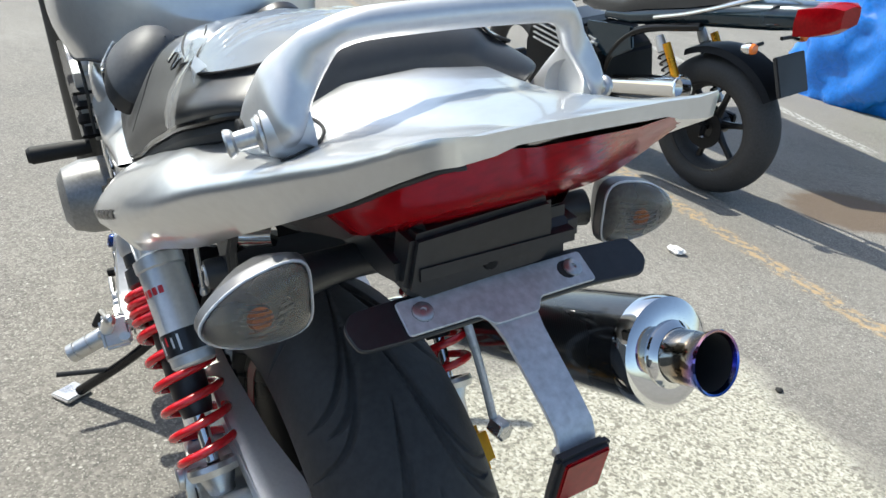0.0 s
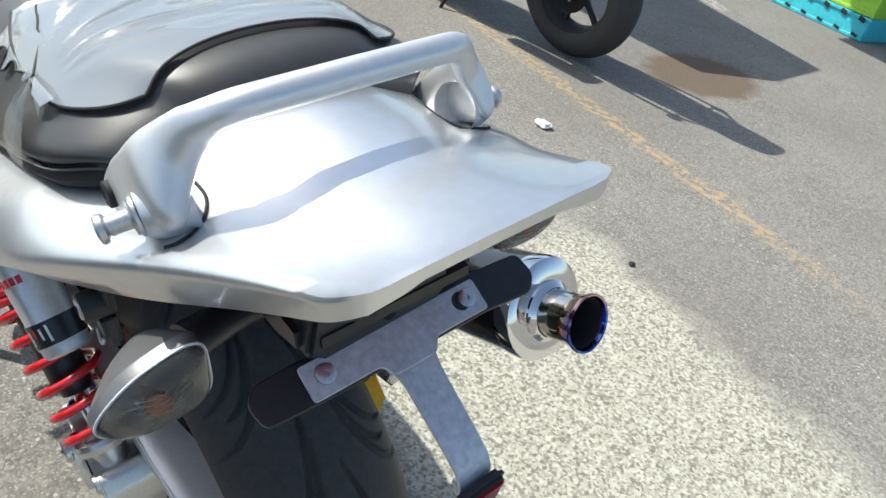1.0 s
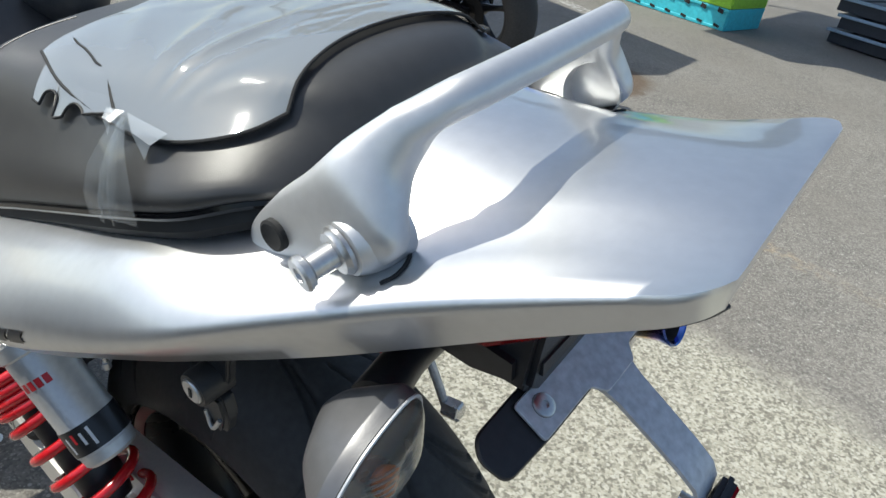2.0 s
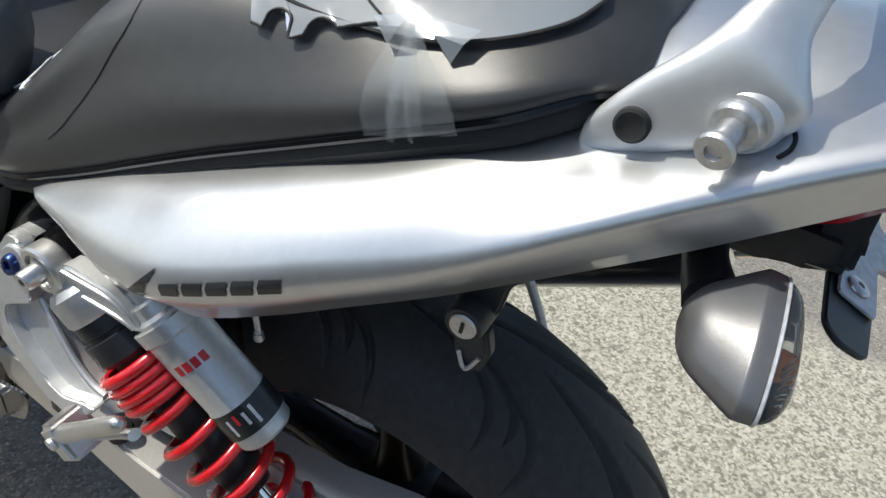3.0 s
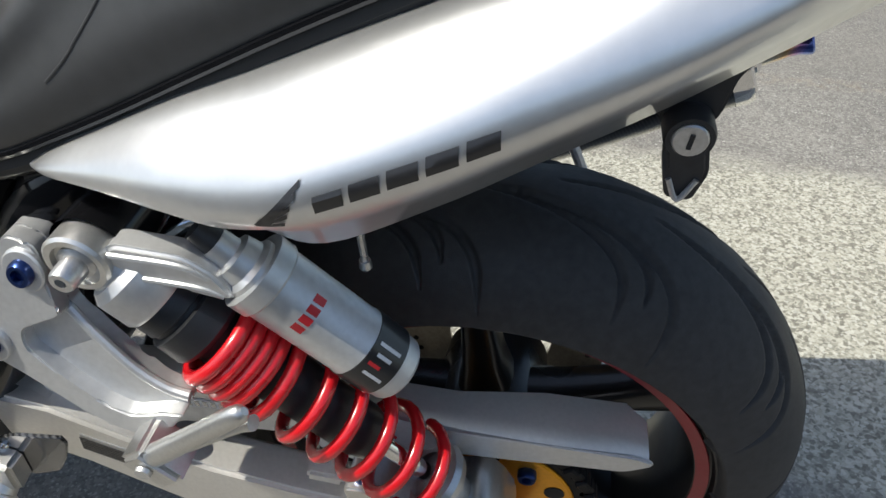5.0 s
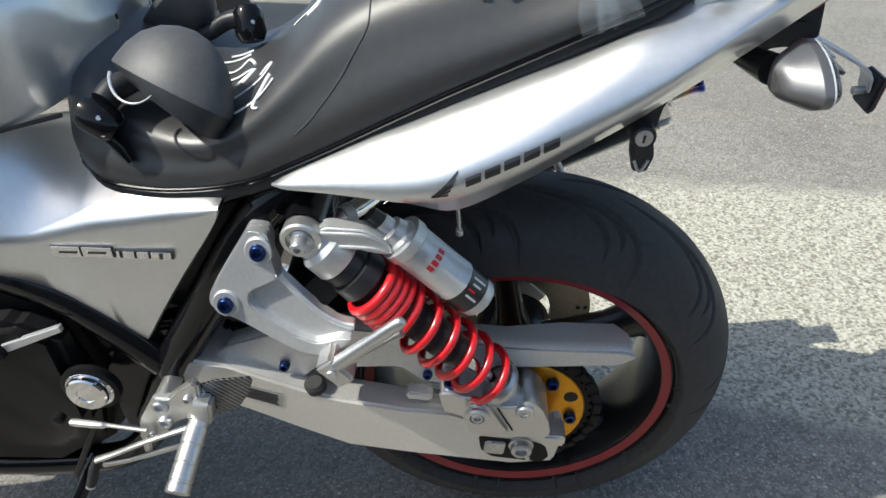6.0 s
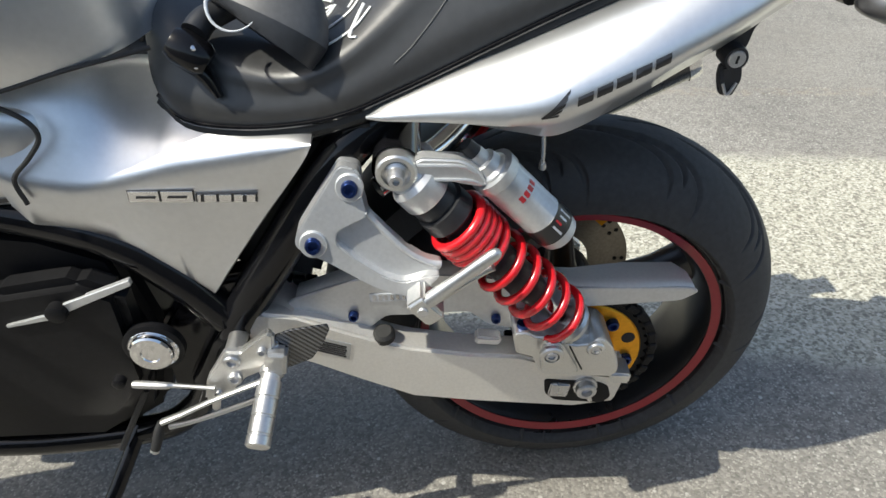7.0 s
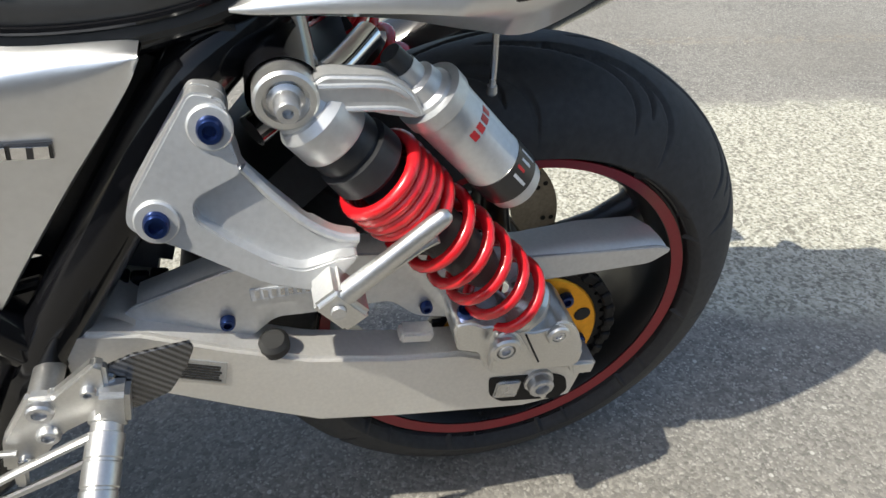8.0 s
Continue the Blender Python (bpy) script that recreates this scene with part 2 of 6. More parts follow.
    paint = calc("MULTIPLY", soft(calc("ADD", line, wob), 0.07, 0.025), calc("MULTIPLY", worn, 0.60))
    paint = calc("MULTIPLY", paint, calc("MULTIPLY_ADD", soft(x, 0.45, -0.25), 0.88, 0.12))
    col = mix(paint, col, (0.56, 0.37, 0.16))
    line2 = calc("ABSOLUTE", calc("ADD", calc("MULTIPLY_ADD", x, 0.50, -3.92), y), 0.0)
    col = mix(calc("MULTIPLY", calc("MULTIPLY", soft(line2, 0.09, 0.06), soft(x, -1.80, -1.95)), calc("MULTIPLY", worn, 0.7)), col, (0.60, 0.59, 0.55))
    dx, dy = calc("MULTIPLY", calc("ADD", x, 1.10), 2.57), calc("MULTIPLY", calc("ADD", y, -3.28), 1.91)
    spill = calc("SQRT", calc("ADD", calc("MULTIPLY", dx, dx), calc("MULTIPLY", dy, dy)), 0.0)
    col = mix(calc("MULTIPLY", soft(calc("ADD", spill, calc("MULTIPLY", wob, 3.0)), 0.85, 0.6), 0.78), col, (0.115, 0.072, 0.040))
    L(col, b.inputs["Base Color"])
    b.inputs["Roughness"].default_value = 0.85
    h = calc("MULTIPLY_ADD", stones.outputs["Distance"], -1.0, calc("MULTIPLY", noise(60, 4), 0.8))
    bp = N("Bump")
    bp.inputs["Strength"].default_value, bp.inputs["Distance"].default_value = 0.5, 0.003
    L(h, bp.inputs["Height"])
    L(bp.outputs[0], b.inputs["Normal"])
    return m


GROUND = ground_material()

# ---- mesh helpers ----
def part(name, bm, material, parent=None, label="", crisp=35):
    """One mesh object from a bmesh, smooth but for edges sharper than crisp degrees, under a thing or a part."""
    bmesh.ops.recalc_face_normals(bm, faces=bm.faces)
    for f in bm.faces:
        f.smooth = True
    for e in bm.edges:
        if len(e.link_faces) == 2 and e.calc_face_angle(0) > radians(crisp):
            e.smooth = False
    me = bpy.data.meshes.new(name)
    bm.to_mesh(me)
    bm.free()
    me.materials.append(material)
    ob = new(name, me)
    ob.parent = parent
    if label:
        ob["label"] = label
    return ob


def thing(name, label, category, m=None, group=""):
    ob = new(name)
    if m is not None:
        ob.matrix_world = m
    return tagged(ob, label, category, group)


def add_prism(bm, pts, y0, y1, bev=0.003, seg=2, frame_m=None):
    """An outline in the x-z plane, from y0 to y1, with rounded edges."""
    b = bmesh.new()
    ring = [b.verts.new((x, y0, z)) for x, z in pts]
    face = b.faces.new(ring)
    out = bmesh.ops.extrude_face_region(b, geom=[face])
    for v in out["geom"]:
        if isinstance(v, bmesh.types.BMVert):
            v.co.y = y1
    if bev:
        bmesh.ops.bevel(b, geom=b.edges[:], offset=bev, segments=seg, affect="EDGES", clamp_overlap=True)
    merge(bm, b, frame_m)
    return bm


def merge(bm, b, m=None):
    if m is not None:
        bmesh.ops.transform(b, matrix=m, verts=b.verts)
    me = bpy.data.meshes.new("tmp")
    b.to_mesh(me)
    b.free()
    bm.from_mesh(me)
    bpy.data.meshes.remove(me)
    return bm


def prism(pts, y0, y1, bev=0.003, seg=2, m=None):
    return add_prism(bmesh.new(), pts, y0, y1, bev, seg, m)


def rounded(pts, r, n=4):
    """An outline with its corners eased by r."""
    out = []
    for i, p in enumerate(pts):
        a, b, c = Vector(pts[i - 1]), Vector(p), Vector(pts[(i + 1) % len(pts)])
        u, v = a - b, c - b
        k, j = min(r, 0.42 * u.length), min(r, 0.42 * v.length)
        s, e = b + u.normalized() * k, b + v.normalized() * j
        for q in range(n + 1):
            t = q / n
            w = s * (1 - t) ** 2 + b * (2 * t * (1 - t)) + e * t * t
            out.append((w.x, w.y))
    return out


def plate(pts, y0, y1, bev=0.003, r=0.008, seg=3):
    """A flat casting in the x-z plane with eased corners and softened rims."""
    b = bmesh.new()
    face = b.faces.new([b.verts.new((x, y0, z)) for x, z in rounded(pts, r)])
    out = bmesh.ops.extrude_face_region(b, geom=[face])
    for v in out["geom"]:
        if isinstance(v, bmesh.types.BMVert):
            v.co.y = y1
    rims = [e for e in b.edges if abs(e.verts[0].co.y - e.verts[1].co.y) < 1e-6]
    bmesh.ops.bevel(b, geom=rims, offset=bev, segments=seg, affect="EDGES", clamp_overlap=True)
    return b


def axis_frame(origin, axis):
    """A frame at origin whose x runs along axis."""
    q = Vector(axis).normalized().to_track_quat("X", "Z")
    return Matrix.Translation(origin) @ q.to_matrix().to_4x4()


def add_lathe(bm, prof, origin=(0, 0, 0), axis=(0, 1, 0), seg=32):
    """A turned body: pairs of distance along the axis and radius."""
    m = axis_frame(origin, axis)
    rings = []
    for a, r in prof:
        if r < 1e-6:
            rings.append([bm.verts.new(m @ Vector((a, 0, 0)))])
        else:
            rings.append([bm.verts.new(m @ Vector((a, r * math.cos(k * math.tau / seg), r * math.sin(k * math.tau / seg)))) for k in range(seg)])
    for p, q in zip(rings, rings[1:]):
        for k in range(seg):
            j = (k + 1) % seg
            if len(p) == 1 and len(q) == 1:
                break
            if len(p) == 1:
                bm.faces.new((p[0], q[k], q[j]))
            elif len(q) == 1:
                bm.faces.new((p[k], p[j], q[0]))
            else:
                bm.faces.new((p[k], p[j], q[j], q[k]))
    return bm


def lathe(prof, origin=(0, 0, 0), axis=(0, 1, 0), seg=32):
    return add_lathe(bmesh.new(), prof, origin, axis, seg)


def spline(pts, n=8):
    """Catmull-Rom points through tuples of any length."""
    p = [np.array(q, float) for q in pts]
    p = [2 * p[0] - p[1], *p, 2 * p[-1] - p[-2]]
    out = []
    for a, b, c, d in zip(p, p[1:], p[2:], p[3:]):
        for k in range(n):
            s = k / n
            out.append(0.5 * (2 * b + (c - a) * s + (2 * a - 5 * b + 4 * c - d) * s * s + (3 * b - a - 3 * c + d) * s**3))
    out.append(p[-2])
    return out


def add_tube(bm, pts, r=0.01, seg=12, n=8, flat=1.0, up=(0, 0, 1)):
    """A round or flattened bar along a smooth line; pts may carry a radius of their own as a fourth number."""
    pts = [tuple(p) if len(p) == 5 else (*p, flat) if len(p) == 4 else (*p, r, flat) for p in pts]
    path = spline(pts, n) if n > 1 else [np.array(p, float) for p in pts]
    rings = []
    side = None
    for i, p in enumerate(path):
        a, c = path[max(0, i - 1)], path[min(len(path) - 1, i + 1)]
        d = Vector(c[:3] - a[:3]).normalized()
        if side is None:
            side = d.cross(Vector(up))
            side = side if side.length > 1e-3 else d.cross(Vector((1, 0, 0)))
        side = (side - d * side.dot(d)).normalized()
        top = side.cross(d)
        rings.append([bm.verts.new(Vector(p[:3]) + float(p[3]) * (math.cos(k * math.tau / seg) * side + float(p[4]) * math.sin(k * math.tau / seg) * top)) for k in range(seg)])
    for p, q in zip(rings, rings[1:]):
        for k in range(seg):
            j = (k + 1) % seg
            bm.faces.new((p[k], p[j], q[j], q[k]))
    bm.faces.new(rings[0])
    bm.faces.new(rings[-1][::-1])
    return bm


def tube(pts, r=0.01, seg=12, n=8, flat=1.0, up=(0, 0, 1)):
    return add_tube(bmesh.new(), pts, r, seg, n, flat, up)


def add_box(bm, c, s, rot=(0, 0, 0), bev=0.002, seg=2):
    b = bmesh.new()
    bmesh.ops.create_cube(b, size=1, matrix=Matrix.Diagonal((*s, 1)))
    if bev:
        bmesh.ops.bevel(b, geom=b.edges[:], offset=bev, segments=seg, affect="EDGES")
    return merge(bm, b, pose(*c, *rot))


def box(c, s, rot=(0, 0, 0), bev=0.002, seg=2):
    return add_box(bmesh.new(), c, s, rot, bev, seg)


def skin(rings, closed=False, ends=False):
    """A surface over rows of points of one length."""
    bm = bmesh.new()
    rows = [[bm.verts.new(p) for p in ring] for ring in rings]
    n = len(rows[0])
    for a, b in zip(rows, rows[1:]):
        for k in range(n if closed else n - 1):
            j = (k + 1) % n
            bm.faces.new((a[k], a[j], b[j], b[k]))
    if ends:
        bm.faces.new(rows[0][::-1])
        bm.faces.new(rows[-1])
    return bm


def socket_bolt(origin, axis, r, h, material, parent, name="bolt", label=""):
    """A cap bolt with a dished head and a hexagonal socket."""
    bm = lathe([(0, r), (h * 0.7, r), (h, r * 0.85), (h, r * 0.55), (h * 0.45, r * 0.5), (h * 0.45, 0)], origin, axis, 20)
    return part(name, bm, material, parent, label)


# ---- ground ----
bm = bmesh.new()
bmesh.ops.create_grid(bm, x_segments=2, y_segments=2, size=400)
tagged(part("ground", bm, GROUND), "sunlit worn grey asphalt with a pale exposed aggregate slab", "ground", kind="structure")

# an unseen low wall, added to darken what the silver flank reflects
CONCRETE = mat("weathered_concrete", (0.20, 0.195, 0.185), 0, 0.85, 0, 0.3, 3, 0.3, 60)
tagged(part("wall_south", box((-0.8, -1.70, 0.475), (7.0, 0.20, 0.95), (0, 0, 0), 0.015), CONCRETE), "unseen low weathered grey concrete wall added to darken reflections", "wall", kind="structure")

# ---- the motorcycle: its frame has the rear axle as origin, x to the rear, y to its right ----
LEAN = 7.5
BIKE = Matrix.Translation((0, 0, 0.3131)) @ pose(0, 0, 0, LEAN, 0, 0)
bike = thing("motorcycle", "silver naked motorcycle leaning on its side stand on asphalt", "motorcycle", BIKE)


def mirror(points):
    return [(p[0], -p[1], *p[2:]) for p in points]


# rear wheel
TYRE_R, CROWN = 0.2167, 0.0983
wheel = part("rear_wheel", lathe([(-0.075, 0.045), (-0.072, 0.058), (-0.03, 0.062), (0.03, 0.062), (0.072, 0.058), (0.075, 0.045), (0.075, 0.013), (-0.075, 0.013), (-0.075, 0.045)], seg=48), RIMPAINT, bike, "black cast alloy rear wheel with a red rim stripe")
part("rim", lathe([(-0.079, 0.2265), (-0.0725, 0.2240), (-0.0700, 0.2085), (-0.060, 0.203), (-0.030, 0.198), (0.030, 0.198), (0.060, 0.203), (0.0700, 0.211), (0.0725, 0.2265), (0.079, 0.2265), (0.079, 0.234), (-0.079, 0.234), (-0.079, 0.2265)], seg=128), RIMPAINT, wheel)
part("stripe", lathe([(-0.0762, 0.2215), (-0.0735, 0.2215), (-0.0705, 0.2100), (-0.0722, 0.2090), (-0.0768, 0.2210), (-0.0762, 0.2215)], seg=128), REDLINE, wheel, "red rim stripe")
for k in range(5):
    a = radians(22 + 72 * k)
    bm = bmesh.new()
    rings = []
    for r, w, d in ((0.050, 0.030, 0.034), (0.09, 0.021, 0.028), (0.15, 0.017, 0.024), (0.190, 0.022, 0.028), (0.206, 0.034, 0.034)):
        ring = []
        for q in range(16):
            u = q * math.tau / 16
            cw, cd = math.copysign(abs(math.cos(u)) ** 0.6, math.cos(u)), math.copysign(abs(math.sin(u)) ** 0.6, math.sin(u))
            ring.append((r * math.cos(a) - w * cw * math.sin(a), d * cd, r * math.sin(a) + w * cw * math.cos(a)))
        rings.append(ring)
    bm.free()
    part("spoke", skin(rings, True), RIMPAINT, wheel)


def tyre_mesh(seg_a=1300, seg_p=170):
    """A radial tyre; its tread is cut by long swept grooves on both sides of the crown."""
    u = np.radians(np.linspace(-100, 100, seg_p + 1))
    y, r = CROWN * np.sin(u) * 0.98, TYRE_R + CROWN * np.cos(u)
    keep = r > 0.232
    y, r = np.r_[-0.078, -0.082, y[keep], 0.082, 0.078], np.r_[0.2275, 0.230, np.maximum(r[keep], 0.222), 0.230, 0.2275]
    th = np.arange(seg_a)[:, None] * math.tau / seg_a
    pitch = math.tau / 11
    cut = np.zeros((seg_a, len(y)))
    for side, off in ((-1, 0.0), (1, 0.45)):
        s = (side * y)[None, :]
        for start, lo, hi, bend in ((0.00, 0.004, 0.084, 0.55), (0.33, 0.020, 0.092, 0.34), (0.66, 0.012, 0.072, 0.42)):
            f = np.clip((s - lo) / (hi - lo), 0, 1)
            at = (start + off) * pitch - bend * (1 - (1 - f) ** 2.6)
            d = (th - at + pitch / 2) % pitch - pitch / 2
            slope = bend * 2.6 * (1 - f) ** 1.6 * r[None, :] / (hi - lo)
            gap = np.abs(d) * r[None, :] / np.sqrt(1 + slope**2) - 0.0032 * np.clip(np.minimum(7 * f, 5 * (1 - f)), 0.05, 1)
            here = np.clip((0.0010 - gap) / 0.0022, 0, 1) * ((s > lo) & (s < hi))
            cut = np.maximum(cut, here)
    rr = r[None, :] - 0.0055 * cut
    pts = np.stack([rr * np.cos(th), np.broadcast_to(y, rr.shape), rr * np.sin(th)], -1).reshape(-1, 3)
    n = len(y)
    i, k = np.meshgrid(np.arange(seg_a), np.arange(n - 1), indexing="ij")
    j = (i + 1) % seg_a
    faces = np.stack([i * n + k, i * n + k + 1, j * n + k + 1, j * n + k], -1).reshape(-1, 4)
    me = bpy.data.meshes.new("tyre")
    me.from_pydata(pts.tolist(), [], faces.tolist())
    me.shade_smooth()
    me.materials.append(RUBBER)
    ob = new("tyre", me)
    ob.parent = wheel
    ob["label"] = "wide black grooved radial tyre"
    return ob


tyre_mesh()
# sprocket, carrier and drilled brake disc
bm = lathe([(-0.112, 0.036), (-0.112, 0.094), (-0.110, 0.096), (-0.100, 0.096), (-0.100, 0.036), (-0.112, 0.036)], seg=64)
spk = part("sprocket_carrier", bm, GOLD, wheel, "gold anodised sprocket with dark holes")
for k in range(6):
    a = radians(20 + 60 * k)
    part("hole", lathe([(0, 0.0), (0, 0.0098), (0.004, 0.0098), (0.004, 0)], (0.080 * math.cos(a), -0.1128, 0.080 * math.sin(a)), (0, 1, 0), 16), SOFT, spk)
    a += radians(30)
    socket_bolt((0.076 * math.cos(a), -0.111, 0.076 * math.sin(a)), (0, -1, 0), 0.0090, 0.010, BLUE, spk)
teeth = 42
pts = []
for k in range(teeth * 4):
    a = k * math.tau / (teeth * 4)
    r = (0.1105, 0.1105, 0.102, 0.102)[k % 4]
    pts.append((r * math.cos(a), r * math.sin(a)))
bm = prism(pts, -0.1085, -0.1030, 0)
part("sprocket_ring", bm, ENGINE, spk, "dark toothed sprocket ring")
bm = lathe([(0.098, 0.062), (0.098, 0.128), (0.103, 0.128), (0.103, 0.062), (0.098, 0.062)], seg=72)
disc = part("brake_disc", bm, DISC, wheel, "drilled steel brake disc")
for k in range(36):
    a = k * math.tau / 18 + (0.17 if k % 2 else 0)
    r = 0.108 if k < 18 else 0.120
    part("hole", lathe([(0, 0), (0, 0.0036), (0.0068, 0.0036), (0.0068, 0)], (r * math.cos(a), 0.0971, r * math.sin(a)), (0, 1, 0), 10), SOFT, disc)

# swingarm
arm = part("swingarm", prism([(-0.430, 0.172), (-0.365, 0.158), (-0.300, 0.124), (-0.232, 0.093), (-0.150, 0.073), (-0.085, 0.064), (-0.060, 0.052), (-0.052, 0.036), (0.040, 0.016), (0.054, 0.024), (0.062, 0.020), (0.048, -0.040), (-0.010, -0.046), (-0.070, -0.036), (-0.150, -0.022), (-0.232, -0.004), (-0.300, 0.036), (-0.360, 0.074), (-0.430, 0.106)], -0.170, -0.128, 0.004), ALLOY, bike, "brushed aluminium swingarm")
part("right_arm", prism([(-0.430, 0.172), (-0.300, 0.124), (-0.150, 0.076), (0.030, 0.035), (0.060, 0.0), (0.030, -0.035), (-0.150, -0.022), (-0.300, 0.036), (-0.430, 0.106)], 0.128, 0.168, 0.004), ALLOY, arm)
part("cross_tube", lathe([(-0.16, 0.042), (0.16, 0.042)], (-0.405, 0, 0.136), (0, 1, 0), 32), ALLOY, arm)
bm = bmesh.new()
add_prism(bm, [(-0.348, 0.126), (-0.304, 0.107), (-0.310, 0.079), (-0.355, 0.101)], -0.1712, -0.169, 0.0004, 1)
lab = part("warning_label", bm, LABEL, arm, "grey foil label with tiny printing")
rnd = random.Random(4)
for k in range(6):
    f = (k + 0.8) / 7
    x0, z0 = -0.349 - 0.005 * f, 0.124 - 0.024 * f
    w = 0.038 + 0.006 * rnd.random()
    part("print_bar", prism([(x0, z0), (x0 + w, z0 - 0.44 * w), (x0 + w - 0.0004, z0 - 0.44 * w - 0.0021), (x0 - 0.0004, z0 - 0.0021)], -0.1718, -0.1711, 0), INK, lab)
# rear end: pinch block, shock clevis, adjuster window, axle
blk = part("axle_block", plate([(-0.0987, 0.1180), (-0.0960, 0.1240), (-0.0808, 0.1240), (-0.069, 0.1150), (-0.0545, 0.1152), (-0.0375, 0.1068), (-0.0181, 0.0958), (0.0005, 0.0980), (0.0078, 0.1060), (0.0188, 0.1030), (0.0308, 0.0872), (0.0393, 0.0609), (0.0407, 0.0401), (0.0331, 0.0317), (-0.0021, 0.0382), (-0.029, 0.0427), (-0.0586, 0.0454), (-0.067, 0.0578), (-0.0717, 0.0786), (-0.0945, 0.0880)], -0.186, -0.125, 0.002, 0.005), MACHINED, bike, "machined aluminium axle carrier with shock clevis")
part("clevis", plate([(-0.063, 0.0570), (-0.0634, 0.0891), (-0.0608, 0.1114), (-0.0502, 0.117), (-0.0383, 0.1106), (-0.0278, 0.0897), (-0.012, 0.0530)], -0.197, -0.185, 0.002, 0.007), MACHINED, blk)
part("pinch_seam", tube([(-0.0260, -0.1868, 0.0960), (-0.0180, -0.1868, 0.0760), (-0.0080, -0.1868, 0.0520)], 0.0012, 6, 3), SOFT, blk)
part("lug", lathe([(0, 0.0155), (0.006, 0.0155), (0.008, 0.0135), (0.008, 0.0095), (0.003, 0.0085), (0.003, 0)], (-0.0516, -0.196, 0.0960), (0, -1, 0), 28), MACHINED, blk)
socket_bolt((-0.0516, -0.198, 0.0960), (0, -1, 0), 0.0085, 0.006, STEEL, blk)
part("lug", lathe([(0, 0.0120), (0.004, 0.0120), (0.006, 0.0105), (0.006, 0.0070), (0.002, 0.0065), (0.002, 0)], (0.0075, -0.1855, 0.0895), (0, -1, 0), 24), MACHINED, blk)
socket_bolt((0.0075, -0.1870, 0.0895), (0, -1, 0), 0.0066, 0.004, STEEL, blk)
socket_bolt((-0.0845, -0.172, 0.1220), (0, -0.15, 1), 0.0085, 0.009, BLUE, blk)
part("window", plate([(-0.053, 0.0178), (0.001, 0.0089), (0.0244, 0.0046), (0.037, -0.0046), (0.042, -0.0279), (0.0308, -0.0391), (-0.0373, -0.0266), (-0.0507, -0.0117)], -0.1712, -0.1690, 0.0005, 0.006, 1), ENGINE, blk, "dark adjuster slot")
part("adjuster", box((-0.032, -0.172, -0.004), (0.028, 0.006, 0.026), (0, 9, 0), 0.002), STEEL, blk)
part("bridge", box((0.006, -0.1720, -0.012), (0.006, 0.004, 0.044), (0, -22, 0), 0.001), MACHINED, blk)
part("tail_lug", prism([(0.030, 0.036), (0.062, 0.030), (0.060, 0.012), (0.036, 0.014)], -0.184, -0.150, 0.003), MACHINED, blk)
nut = part("axle_nut", lathe([(0, 0.017), (0.005, 0.017), (0.006, 0.0145), (0.014, 0.0140), (0.016, 0.0115), (0.016, 0.008), (0.009, 0.007), (0.009, 0)], (0.004, -0.169, 0.0), (0, -1, 0), 12), STEEL, bike)
part("axle", lathe([(0, 0.0), (0, 0.0095), (0.34, 0.0095), (0.34, 0)], (0.0, -0.172, 0.0), (0, 1, 0), 20), STEEL, bike)

# chain guard
hug = part("chain_guard", plate([(-0.384, 0.160), (-0.370, 0.173), (-0.290, 0.196), (-0.215, 0.196), (-0.130, 0.180), (-0.013, 0.150), (0.138, 0.133), (0.155, 0.124), (0.130, 0.110), (0.030, 0.115), (-0.060, 0.118), (-0.072, 0.098), (-0.088, 0.086), (-0.125, 0.098), (-0.150, 0.125), (-0.225, 0.130), (-0.258, 0.131), (-0.296, 0.099), (-0.384, 0.121)], -0.136, -0.131, 0.0014, 0.008, 2), CAST, bike, "silver chain guard plate with a cut-out")
part("top_flange", skin([[(x, y, z) for y, z in ((-0.1345, z0), (-0.128, z0 + 0.003), (-0.118, z0 + 0.003), (-0.104 + inn, z0), (-0.104 + inn, z0 - 0.003), (-0.130, z0 - 0.003))] for x, z0, inn in ((-0.366, 0.172, 0), (-0.290, 0.195, 0), (-0.215, 0.195, 0), (-0.130, 0.179, 0), (-0.013, 0.149, 0.010), (0.060, 0.142, 0.020), (0.130, 0.133, 0.022), (0.148, 0.125, 0.010))], True, True), ALLOY, hug)
lab = part("maker_plate", prism([(-0.275, 0.172), (-0.205, 0.166), (-0.202, 0.155), (-0.275, 0.158)], -0.1372, -0.1358, 0.0004, 1), PLATE, hug)
for k in range(9):
    part("print_bar", prism([(-0.271 + 0.0072 * k, 0.1695 - 0.0006 * k), (-0.267 + 0.0072 * k, 0.1690 - 0.0006 * k), (-0.267 + 0.0072 * k, 0.1600 - 0.0003 * k), (-0.271 + 0.0072 * k, 0.1605 - 0.0003 * k)], -0.1376, -0.1371, 0), STEEL, lab)
socket_bolt((-0.298, -0.137, 0.140), (0, -1, 0), 0.0068, 0.008, BLUE, hug)
socket_bolt((-0.116, -0.137, 0.112), (0, -1, 0), 0.0064, 0.007, BLUE, hug)
for x, z in ((-0.300, 0.112), (-0.128, 0.086)):
    part("stay", box((x, -0.145, z), (0.034, 0.020, 0.014), (0, 12, 0), 0.003), ALLOY, hug)
part("rubber_stop", lathe([(0, 0.014), (0.010, 0.014), (0.014, 0.010), (0.014, 0)], (-0.262, -0.146, 0.104), (0, -0.2, 1), 20), SOFT, hug)
SPLAY = Matrix(((1, 0, 0, 0), (0.0442, 1, 0, -0.0002), (0, 0, 1, 0), (0, 0, 0, 1)))
for piece in (hug, *hug.children, *lab.children):
    piece.data.transform(SPLAY)
